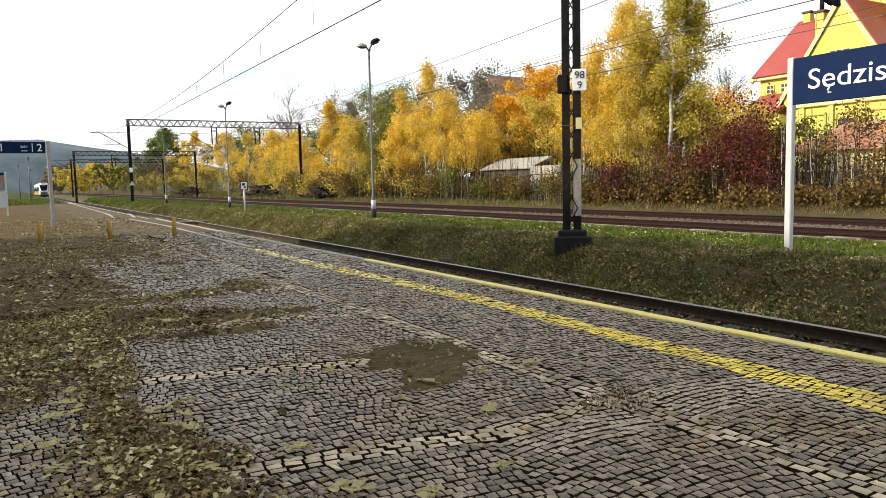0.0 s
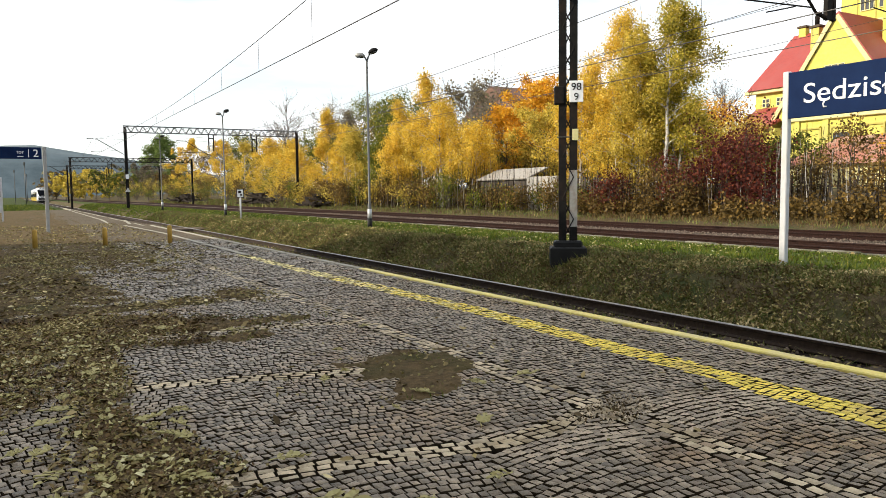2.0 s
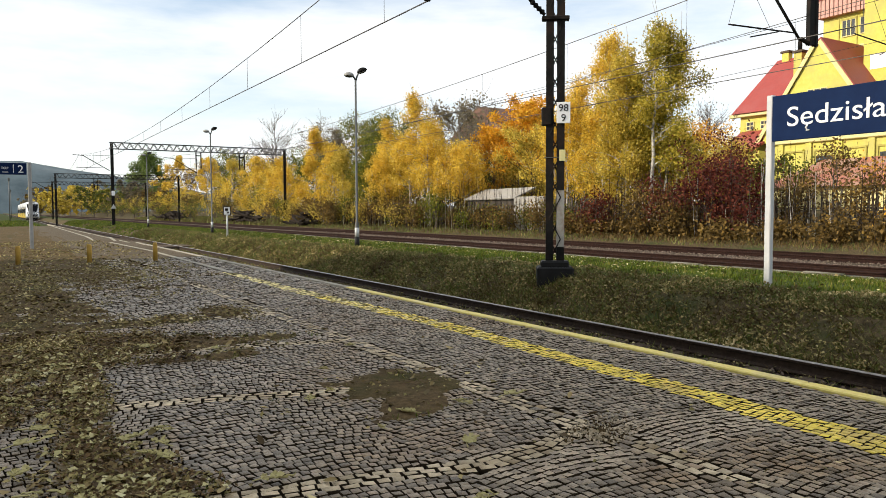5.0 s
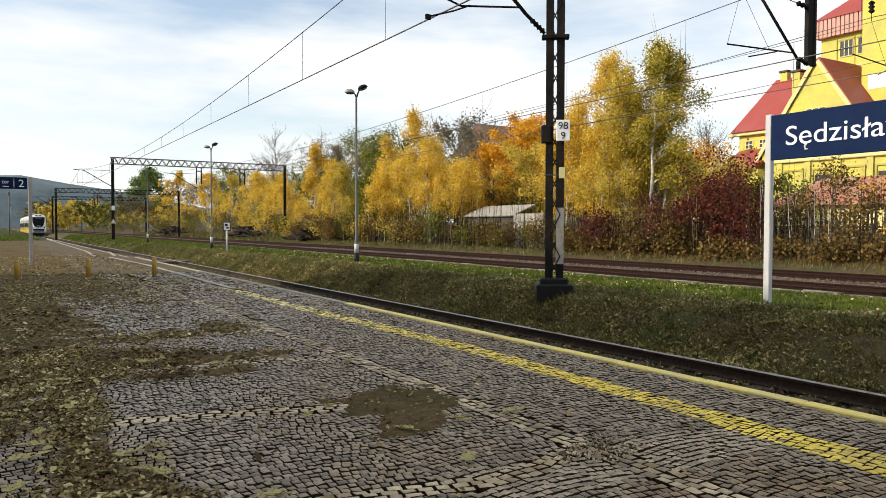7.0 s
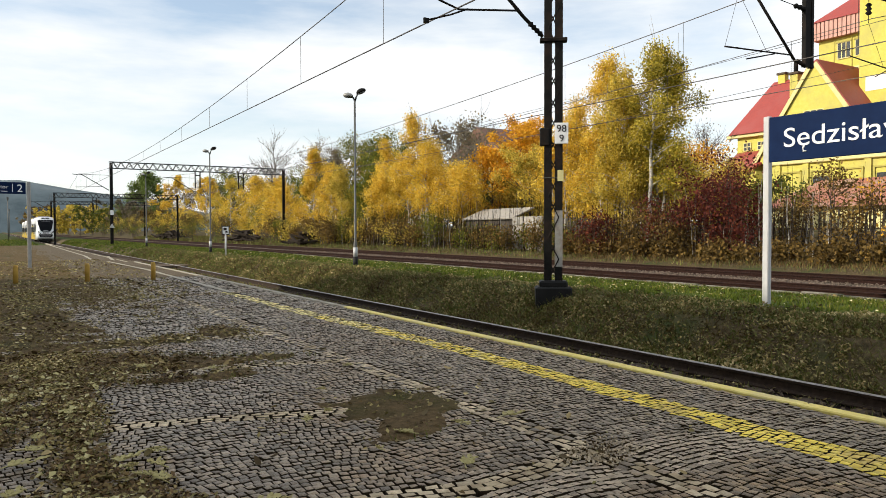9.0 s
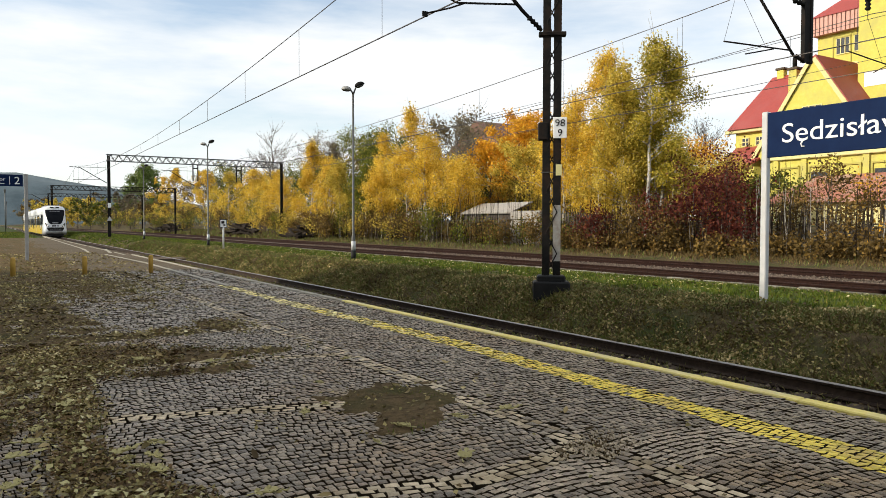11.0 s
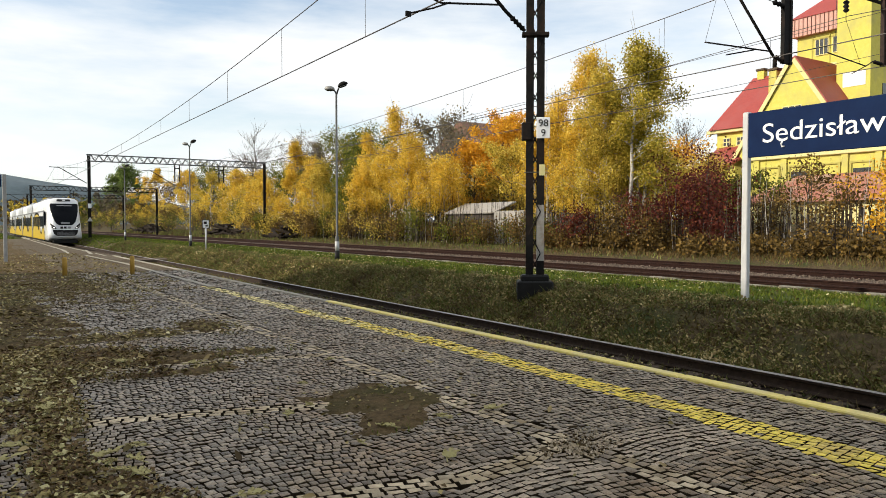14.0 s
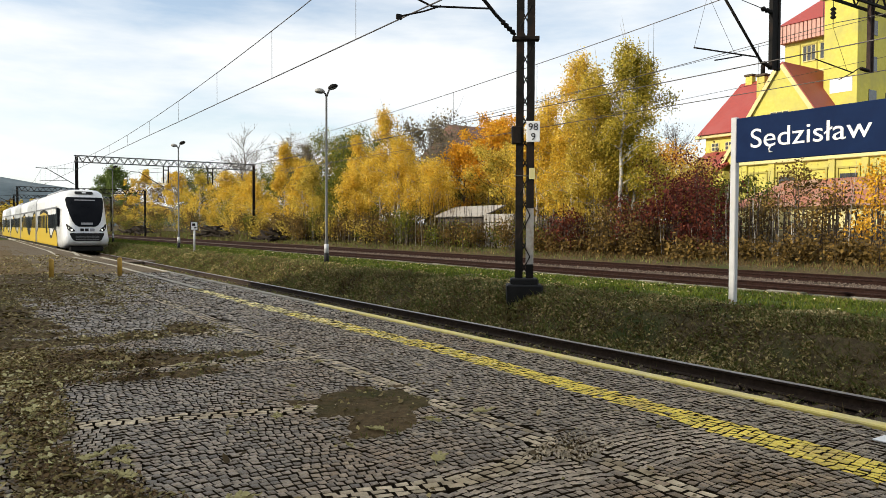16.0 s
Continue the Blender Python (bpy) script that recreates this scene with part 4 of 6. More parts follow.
BL = "tall birch in yellow autumn leaf with a white trunk"
YL = "slender young birch in bright yellow autumn leaf"
GB = "half-bare greyish green tree behind the birches"
TREES = [
    # name, x, y, height, radius, colour, leaves, size, bark, habit, low, label
    ("pine_tree", 50, 300, 24.0, 13.5, "pine", 11000, 0.62, M_BARK, "conifer", 0.12, "tall dark green pine standing far beyond the tracks"),
    ("birch_tree", 34, 167, 13.6, 4.0, "yellow", 3200, 0.36, M_BIRCH, "birch", 0.1, YL),
    ("birch_tree", 35, 145, 12.0, 3.6, "yellow", 3200, 0.33, M_BIRCH, "birch", 0.1, YL),
    ("birch_tree", 36, 132, 10.6, 3.6, "yellowgreen", 3000, 0.3, M_BIRCH, "birch", 0.1, YL),
    ("birch_tree", 33, 108, 9.6, 3.2, "yellow", 4000, 0.26, M_BIRCH, "birch", 0.1, YL),
    ("birch_tree", 34, 99, 8.8, 3.0, "yellow", 4000, 0.26, M_BIRCH, "birch", 0.1, YL),
    ("bare_tree", 60, 182, 25.0, 5.0, "bare", 700, 0.25, M_BARK_GREY, "upright", 0.3, "tall bare grey tree with fine branches"),
    ("birch_tree", 32, 92, 7.0, 2.6, "yellow", 3200, 0.24, M_BIRCH, "birch", 0.1, YL),
    ("birch_tree", 31, 79.6, 11.2, 2.7, "yellow", 6000, 0.21, M_BIRCH, "birch", 0.1, YL),
    ("birch_tree", 31, 74, 8.8, 2.4, "yellow", 4500, 0.20, M_BIRCH, "birch", 0.1, YL),
    ("birch_tree", 30, 69, 8.0, 2.2, "yellowgreen", 4500, 0.2, M_BIRCH, "birch", 0.1, YL),
    ("mixed_tree", 42, 88, 12.6, 4.4, "green", 4500, 0.26, M_BARK, "round", 0.2, GB),
    ("mixed_tree", 45, 103, 12.8, 4.6, "bare", 3500, 0.26, M_BARK, "round", 0.2, GB),
    ("mixed_tree", 41, 78, 10.6, 4.2, "green", 4200, 0.26, M_BARK, "round", 0.2, GB),
    ("birch_tree", 31, 58.5, 10.0, 1.9, "yellow", 5200, 0.18, M_BIRCH, "birch", 0.12, YL),
    ("birch_tree", 29.5, 62, 7.2, 2.2, "green", 4200, 0.18, M_BIRCH, "birch", 0.12, "small green-leaved birch turning yellow"),
    ("birch_tree", 29, 57.5, 6.6, 2.0, "yellow", 4200, 0.17, M_BIRCH, "birch", 0.12, YL),
    ("birch_tree", 30, 51.2, 11.4, 2.5, "yellow", 6500, 0.16, M_BIRCH, "birch", 0.15, BL),
    ("birch_tree", 29.5, 53.8, 8.0, 2.2, "yellow", 4600, 0.16, M_BIRCH, "birch", 0.15, YL),
    ("birch_tree", 29.2, 48.6, 8.6, 2.1, "yellow", 4600, 0.16, M_BIRCH, "birch", 0.18, BL),
    ("bare_tree", 42, 65, 11.4, 3.0, "bare", 1200, 0.1, M_BARK_GREY, "round", 0.25, "bare grey tree behind the birches"),
    ("birch_tree", 30, 46.4, 6.6, 2.2, "yellow", 4200, 0.16, M_BIRCH, "birch", 0.15, YL),
    ("maple_tree", 36, 46.6, 9.8, 2.4, "orange", 6500, 0.21, M_BARK, "round", 0.22, "orange autumn maple with a broad crown"),
    ("maple_tree", 36, 51.0, 7.6, 2.3, "orange", 4800, 0.20, M_BARK, "round", 0.2, "smaller maple in orange autumn leaf"),
    ("maple_tree", 34.2, 43.5, 6.8, 2.2, "yellowgreen", 4500, 0.18, M_BARK, "round", 0.15, "young maple in yellow-green autumn leaf"),
    ("birch_tree", 30.3, 30.2, 9.6, 2.2, "yellowgreen", 10000, 0.14, M_BIRCH, "birch", 0.2, BL),
    ("birch_tree", 30, 31.9, 12.3, 2.3, "yellow", 12000, 0.14, M_BIRCH, "birch", 0.2, BL),
    ("birch_tree", 30, 28.2, 11.9, 2.0, "turning", 10000, 0.14, M_BIRCH, "birch", 0.22, "tall birch with green leaves turning yellow"),
    ("birch_tree", 31, 35.0, 9.8, 1.9, "yellow", 6500, 0.14, M_BIRCH, "birch", 0.2, BL),
    ("birch_tree", 29.2, 29.9, 10.6, 2.2, "yellowgreen", 7000, 0.14, M_BIRCH, "birch", 0.22, BL),
    ("birch_tree", 30.4, 27.2, 8.6, 1.8, "turning", 5200, 0.14, M_BIRCH, "birch", 0.22, "birch with green leaves turning yellow"),
    ("birch_tree", 29.6, 33.6, 8.4, 1.8, "yellow", 5200, 0.14, M_BIRCH, "birch", 0.2, YL),
    ("mixed_tree", 46, 38.6, 6.6, 2.0, "orange", 2600, 0.17, M_BARK, "round", 0.2, "small orange tree in front of the mill"),
    ("mixed_tree", 47, 36.6, 5.4, 1.8, "yellowgreen", 2200, 0.17, M_BARK, "round", 0.2, "small yellow tree in front of the mill"),
    ("bare_tree", 48, 39.6, 8.6, 1.8, "bare", 500, 0.14, M_BARK, "round", 0.25, "thin bare tree in front of the mill"),
    ("birch_tree", 40, 31.5, 3.4, 1.7, "yellow", 3600, 0.18, M_BARK, "round", 0.15, "small yellow tree beside the fence"),
]
for k in range(22):
    # darker wood behind the birches
    TREES.append(("mixed_tree", 44 + 5 * (k % 3) + 2 * hump(k, 4, 2.1), 46 + k * 7.5, 6.5 + 1.6 * (k % 4) + k * 0.12, 4.0, ("green", "rust", "yellowgreen", "bare", "green")[k % 5], 2200, 0.34, M_BARK, "round", 0.08, "dull autumn tree in the wood behind the birches"))
for k in range(16):
    # the far wood beyond the station throat
    TREES.append(("far_tree", 14 + (k % 4) * 11 + 3 * hump(k, 1, 2.7), 235 + k * 9, 6 + 1.6 * (k % 3), 4.5, ("yellowgreen", "green", "bare", "rust", "yellowgreen")[k % 5], 1500, 0.7, M_BARK, "round", 0.12, "autumn tree in the far wood beyond the station"))
for i, (nm, x, y, h, rad, colr, lv, sz, bark, habit, low, lab) in enumerate(TREES):
    tree(nm, x, y, h, rad * (1.35 if y > 85 and x < 40 else 0.9 if habit == "birch" else 1), colr, 100 + i, int(lv * (2.5 if y < 85 and habit == "birch" else 2.1 if y < 85 else 2.2)), sz * (0.79 if y < 85 and habit == "birch" else 0.9 if y < 85 else 0.78), bark, habit, 0.03 if y > 68 and x < 40 else low + (0 if habit != "birch" or h < 6.4 else 0.2 if y > 40 else 0.06), lab, 54 if nm == "bare_tree" else 40, 3 if nm == "bare_tree" else 2 if habit == "birch" and y < 60 and h > 8 else 1, 0.22 if x < 37 else 0.45 if y < 200 else 0.7)

SHRUBS = [(29, 22.5, 4.9, 1.9, "red", "dense dark red leafy shrub by the track"), (28.6, 24.0, 3.2, 1.4, "red", "dense dark red leafy shrub by the track"), (28.5, 20.9, 3.0, 1.2, "red", "dense dark red leafy shrub by the track"),
          (31, 18.4, 4.0, 1.0, "rust", "thin orange-leaved sapling before the fence"), (30, 14.4, 3.8, 1.2, "orange", "bushy orange-leaved sapling before the fence"), (30, 12.2, 4.2, 1.4, "rust", "bushy orange-leaved sapling before the fence"),
          (30, 16.6, 2.9, 1.0, "rust", "thin brown-leaved sapling before the fence"), (31, 20.0, 2.6, 0.9, "rust", "thin brown-leaved sapling before the fence")]
for k in range(34):
    y = 24 + k * 1.75 + 0.8 * hump(k, 0, 1.7)
    if 35.5 < y < 44.5 or 29.8 < y < 33.5:
        SHRUBS.append((28.1 + 0.3 * (k % 2), y, 0.9 + 0.3 * (k % 3), 0.7, ("rust", "green")[k % 2], "low undergrowth shrub before the sheds"))
        continue
    SHRUBS.append((27.6 + 1.6 * abs(hump(k, 3, 2.3)) + 0.4 * (k % 3), y, 1.3 + 1.8 * abs(hump(k, 7, 1.9)) + 0.5 * (k % 2), 1.0 + 0.3 * (k % 3), ("rust", "yellowgreen" if y > 46 else "rust", "rust", "green" if y > 46 else "red", "rust")[k % 5], "tangled undergrowth shrub in autumn leaf"))
for k in range(26):
    SHRUBS.append((35.5 + 0.9 * (k % 3) + 0.06 * k, 24.5 + k * 2.4, 3.4 + 0.5 * (k % 3) + 0.03 * k, 1.9, ("green", "rust", "yellowgreen")[k % 3], "dark scrub behind the birches"))
for k in range(10):
    SHRUBS.append((27.5 + 1.3 * abs(hump(k, 9, 1.3)), 9.5 + 2.4 * k + 0.7 * hump(k, 4, 1.9), 0.4 + 0.8 * abs(hump(k, 2, 2.9)), 0.55, "rust", "low brown undergrowth beside the track"))
for k in range(14):
    SHRUBS.append((26.5 + 1.5 * (k % 3), 120 + k * 9.0, 2.8 + (k % 3), 2.6, ("green", "rust", "yellowgreen")[k % 3], "tangled undergrowth shrub in autumn leaf"))
for k in range(16):
    SHRUBS.append((28 + (k % 4), 84 + k * 5.5, 2.6 + (k % 3), 2.0, ("rust", "yellow", "green", "yellowgreen")[k % 4], "tangled undergrowth shrub in autumn leaf"))
for i, (x, y, h, rad, colr, lab) in enumerate(SHRUBS):
    tree("shrub", x, y, h, rad, colr, 300 + i, 2600 if i < 3 or 34 < x < 39 else 1300, 0.13 if i < 30 else 0.16, M_BARK, "round", 0.12, lab, 24, 3, 0.26, "shrubs along the tracks")


# ---- train ----
from mathutils.bvhtree import BVHTree

M_TWHITE = material("white_train_paint", (0.56, 0.58, 0.60), (0.66, 0.67, 0.68), 2, 0.3, 0, 0, 30, (0.58, 0.57, 0.54), 0.8, coat=0.3)
M_TYEL = material("yellow_train_paint", (0.46, 0.31, 0.004), (0.54, 0.375, 0.006), 2, 0.4, coat=0.1)
M_TGREY = material("grey_train_paint", (0.16, 0.16, 0.17), (0.24, 0.24, 0.25), 3, 0.35, coat=0.3)
M_TGLASS = material("dark_tinted_glass", (0.006, 0.007, 0.009), (0.010, 0.011, 0.014), 2, 0.3, spec=0.03)
M_TBLACK = material("black_train_trim", (0.006, 0.006, 0.006), (0.010, 0.010, 0.010), 4, 0.6, spec=0.2)
M_LAMP = bpy.data.materials.new("headlight_glass")
M_LAMP.use_nodes = True
M_LAMP.node_tree.nodes["Principled BSDF"].inputs["Emission Color"].default_value = (1.0, 0.95, 0.85, 1)
M_LAMP.node_tree.nodes["Principled BSDF"].inputs["Emission Strength"].default_value = 0.9

train = thing("train", "white and yellow electric multiple unit with a dark sloping windscreen", "train")
# the nose: half widths, roof and skirt heights along its length
NOSE = [(0.00, 0.84, 1.05, 0.70), (0.05, 1.08, 1.50, 0.60), (0.20, 1.26, 1.95, 0.54), (0.48, 1.37, 2.58, 0.46), (0.90, 1.41, 3.30, 0.38), (1.30, 1.43, 3.82, 0.31), (1.62, 1.44, 4.14, 0.28), (2.1, 1.44, 4.27, 0.28), (3.0, 1.44, 4.27, 0.28)]


def hull(half, top, low, taper=1.0):
    """The right half's outline from skirt to roof, mirrored to a ring."""
    e = min(0.52, (top - low) * 0.3)
    right = [(half * 0.80, low), (half * 0.97, low + 0.10), (half, low + 0.45 * min(1, top - low)), (half * (1 + taper) / 2, low + (top - low) * 0.62), (half * taper, top - e * 1.2), (half * 0.94 * taper, top - e * 0.6), (half * 0.78 * taper, top - e * 0.2), (half * 0.45 * taper, top - 0.02), (0.0, top)]
    return right + [(-x, z) for x, z in right[-2::-1]]


def car_shell(y0, y1, nose):
    bm = bmesh.new()
    secs = [(y0 + d, *rest) for d, *rest in NOSE] if nose else [(y0, 1.44, 4.27, 0.28)]
    secs.append((y1, 1.44, 4.27, 0.28))
    rings = [[bm.verts.new((x, y, z)) for x, z in hull(hw, tp, lo, 0.80 + 0.17 * min(1, max(0, y - y0 - 0.9) / 2.1) if nose else 0.97)] for y, hw, tp, lo in secs]
    n = len(rings[0])
    for a, b in zip(rings, rings[1:]):
        for k in range(n):
            f = bm.faces.new((a[k], a[(k + 1) % n], b[(k + 1) % n], b[k]))
            f.smooth = True
    bm.faces.new(rings[0]), bm.faces.new(rings[-1][::-1])
    bmesh.ops.triangulate(bm, faces=bm.faces)
    return bm


CARS = [(0.0, 18.6, True), (19.2, 36.4, False), (37.0, 54.2, False), (54.8, 73.0, False)]
for c, (a, b, nz) in enumerate(CARS):
    body = part("car_body", car_shell(a, b, nz), M_TWHITE, train, "white painted car body")
    if c:
        part("gangway", box((-1.2, a - 0.7, 0.8), (1.2, a + 0.1, 3.9), 0.1), M_TBLACK, train, "dark folding gangway")
    part("roof_gear", box((-0.9, a + 5.5, 4.05), (0.9, b - 3, 4.32), 0.1), M_TGREY, train, "grey roof housing").location.z = 0.08
    s0 = a + (3.2 if nz else 0.3)
    for side in (-1, 1):
        X = side * 1.452
        part("roof_line", box((X - 0.03, s0, 3.02), (X + 0.006 * side, b - 0.2, 3.12)), M_TGREY, train, "dark grey line under the roof")
        part("sill_line", box((X - 0.05, s0, 0.29), (X + 0.003 * side, b - 0.2, 0.40)), M_TBLACK, train, "black sill")
        # yellow lower field with a wave along its upper border
        def crest(y):
            u = y - a
            if c == 0:
                return float(np.interp(u, (2.6, 3.2, 4.0, 4.8, 5.6, 6.6, 7.6, 8.4, 9.4, 12, 15, 17, 19), (0.5, 1.0, 1.5, 1.62, 1.4, 0.98, 1.0, 1.6, 2.75, 2.95, 2.8, 1.6, 1.0)))
            return 1.95 + 0.95 * math.sin(u * 0.55 + c)
        bm, bs = bmesh.new(), bmesh.new()
        n = 44
        prev = None
        for i in range(n + 1):
            y = s0 + (b - 0.3 - s0) * i / n
            w = crest(y)
            row = [bm.verts.new((X - side * 0.03, y, 0.36)), bm.verts.new((X, y, 0.48)), bm.verts.new((X, y, w))]
            row2 = [bs.verts.new((X + side * 0.004, y, w - 0.09)), bs.verts.new((X + side * 0.004, y, w + 0.12))]
            if prev:
                for k in range(2):
                    bm.faces.new((prev[0][k], prev[0][k + 1], row[k + 1], row[k]))
                bs.faces.new((prev[1][0], prev[1][1], row2[1], row2[0]))
            prev = (row, row2)
        part("yellow_panel", bm, M_TYEL, train, "yellow painted lower side")
        part("wave_stripe", bs, M_TBLACK, train, "black wavy stripe")
        if nz:
            part("cab_window", box((X - 0.10, 2.15, 1.75), (X - 0.012 * side, 2.85, 3.0), 0.02), M_TGLASS, train, "dark cab side window")
        y = s0 + 0.5
        k = 0
        while y + 1.5 < b:
            if k % 7 == 5:
                d = part("door", box((X - 0.02 * side - 0.015, y, 0.55), (X - 0.02 * side + 0.03 * side + 0.015, y + 1.3, 2.75), 0.01), M_TGREY, train, "dark grey sliding door")
                part("door_window", box((X - 0.02, y + 0.18, 1.25), (X + 0.02 * side + 0.02, y + 1.12, 2.6), 0.01), M_TGLASS, d)
                y += 1.55
            else:
                part("side_window", box((X - 0.02, y, 1.62), (X + 0.012 * side, y + 0.72, 2.62), 0.008), M_TGLASS, train)
                y += 1.12
            k += 1
    for yb in ((a + 3.4, b - 0.3) if nz else (b - 0.3,)):
        bog = part("bogie", box((-1.15, yb - 1.3, 0.25), (1.15, yb + 1.3, 0.62), 0.05), M_TBLACK, train, "dark bogie")
        for dy in (-1.1, 1.1):
            for sx in (-0.75, 0.75):
                bm = bmesh.new()
                add_tube(bm, [(sx - 0.07, yb + dy, 0.43), (sx + 0.07, yb + dy, 0.43)], 0.43, 18)
                part("wheel", bm, M_RAIL, bog)


SHELL = BVHTree.FromBMesh(car_shell(0.0, 18.6, True))


def on_nose(x, z, off):
    """The point of the nose's skin straight behind (x, z), lifted forward."""
    hit, nrm, _, _ = SHELL.ray_cast(Vector((x, -3, z)), Vector((0, 1, 0)), 8)
    if hit is None:
        return Vector((x, 1.6, z))
    return hit + (nrm if nrm.y < 0 else -nrm) * off


def nose_patch(rows, off=0.035, cols=15):
    """A panel lying just off the nose: rows of (z, one end, other end)."""
    bm = bmesh.new()
    prev = None
    for z, x0, x1 in rows:
        row = [bm.verts.new(on_nose(x0 + (x1 - x0) * k / (cols - 1), z, off)) for k in range(cols)]
        if prev:
            for k in range(cols - 1):
                bm.faces.new((prev[k], prev[k + 1], row[k + 1], row[k])).smooth = True
        prev = row
    return bm


def even(rows, n=14):
    """The same outline with closer rows."""
    zs = np.array([r[0] for r in rows])
    return [(z, float(np.interp(z, zs, [r[1] for r in rows])), float(np.interp(z, zs, [r[2] for r in rows]))) for z in np.linspace(zs[0], zs[-1], n)]


part("windscreen", nose_patch(even([(1.74, -0.50, 0.50), (1.80, -0.66, 0.66), (2.05, -0.82, 0.82), (2.5, -0.97, 0.97), (3.0, -1.08, 1.08), (3.58, -1.13, 1.13), (3.70, -1.08, 1.08)], 20)), M_TGLASS, train, "large dark sloping windscreen")
part("screen_notice", nose_patch(even([(1.86, -0.36, 0.36), (2.0, -0.36, 0.36)], 3), 0.05), M_TGREY, train, "grey display bars low in the windscreen")
part("sun_blind", nose_patch(even([(3.46, -0.62, 0.62), (3.53, -0.62, 0.62)], 3), 0.05), M_TGREY, train, "grey strip at the top of the windscreen")
dest = part("destination_panel", nose_patch(even([(3.90, -0.50, 0.50), (3.96, -0.58, 0.58), (4.10, -0.52, 0.52)], 5)), M_TBLACK, train, "dark panel above the windscreen")
part("top_lamp", nose_patch(even([(3.95, -0.12, 0.12), (4.06, -0.12, 0.12)], 3), 0.055), M_TWHITE, dest, "round white top lamp")
part("lower_grille", nose_patch(even([(0.80, -0.74, 0.74), (0.84, -0.82, 0.82), (1.0, -0.93, 0.93), (1.26, -1.02, 1.02), (1.32, -1.0, 1.0)], 8), 0.04), M_TBLACK, train, "black lower front panel")
for z in (0.90, 1.0, 1.10):
    part("grille_slat", nose_patch(even([(z, -0.7, 0.7), (z + 0.025, -0.7, 0.7)], 2), 0.055), M_TGREY, train)
for s in (-1, 1):
    bm = nose_patch(even([(1.42, s * 0.74, s * 0.98), (1.50, s * 0.72, s * 1.10), (1.62, s * 0.84, s * 1.17), (1.78, s * 1.00, s * 1.19), (1.90, s * 1.12, s * 1.19)], 8), 0.04, 7)
    hl = part("headlight", bm, M_TBLACK, train, "slanting black headlight unit")
    for hx, hz, hr in ((0.90, 1.52, 0.075), (1.06, 1.64, 0.065)):
        bm = bmesh.new()
        bmesh.ops.create_uvsphere(bm, u_segments=12, v_segments=8, radius=hr)
        bmesh.ops.translate(bm, vec=on_nose(s * hx, hz, 0.0), verts=bm.verts)
        part("bulb", bm, M_LAMP if hx < 1 else M_TWHITE, hl, "lit headlight" if hx < 1 else "pale lamp", True)
for x0, x1 in ((-0.42, -0.20), (-0.14, 0.08), (0.16, 0.44)):
    part("emblem_bar", nose_patch(even([(1.44, x0, x1), (1.62, x0, x1)], 4), 0.03, 4), M_TBLACK if x0 < 0.1 else M_TGREY, train, "small emblem bar")
part("plough", box((-1.0, 0.30, 0.12), (1.0, 1.0, 0.46), 0.05), M_TBLACK, train, "dark plough under the nose")


def motions():
    rows = []
    for t in (0, 1, 2, 3, 4, 5, 6, 7, 8, 9, 10, 11, 12, 13, 14, 15, 16):
        rows.append((t, pose(7.28, 264.98 - 12.1153 * t - 0.38291 * t * t + 0.019595 * t ** 3, RAIL_Z)))
    walk(train, rows)


# ---- mill building ----
M_YWALL = material("yellow_render", (0.50, 0.45, 0.075), (0.58, 0.53, 0.125), 3, 0.85, 0, 0.2, 30, (0.43, 0.39, 0.12), 0.3)
M_CREAM = material("cream_render", (0.56, 0.50, 0.22), (0.64, 0.58, 0.30), 3, 0.85)
M_ROOF = material("red_roof_sheet", (0.25, 0.034, 0.028), (0.34, 0.055, 0.042), 3, 0.6, 0, 0.2, 30, (0.30, 0.06, 0.05), 0.4)
M_ROOF_PALE = material("pale_red_cladding", (0.44, 0.23, 0.19), (0.56, 0.33, 0.28), 6, 0.7)
M_WIN = material("old_window_glass", (0.03, 0.035, 0.04), (0.08, 0.085, 0.09), 2, 0.15)


M_OLIVE = material("olive_trim", (0.34, 0.30, 0.07), (0.44, 0.39, 0.10), 3, 0.85)


def prism(x0, x1, poly):
    """A body along x over an outline of (y, z)."""
    bm = bmesh.new()
    a = [bm.verts.new((x0, y, z)) for y, z in poly]
    b = [bm.verts.new((x1, y, z)) for y, z in poly]
    n = len(poly)
    for k in range(n):
        bm.faces.new((a[k], a[(k + 1) % n], b[(k + 1) % n], b[k]))
    bm.faces.new(a[::-1]), bm.faces.new(b)
    bmesh.ops.recalc_face_normals(bm, faces=bm.faces)
    return bm


def slab(p, q, r, s, thick):
    """A roof slope over four corners with thickness."""
    bm = bmesh.new()
    nrm = (Vector(q) - Vector(p)).cross(Vector(s) - Vector(p)).normalized()
    if nrm.z < 0:
        nrm = -nrm
    top = [bm.verts.new(Vector(c) + nrm * thick) for c in (p, q, r, s)]
    bot = [bm.verts.new(Vector(c)) for c in (p, q, r, s)]
    bm.faces.new(top), bm.faces.new(bot[::-1])
    for k in range(4):
        bm.faces.new((top[k], bot[k], bot[(k + 1) % 4], top[(k + 1) % 4]))
    bmesh.ops.recalc_face_normals(bm, faces=bm.faces)
    return bm


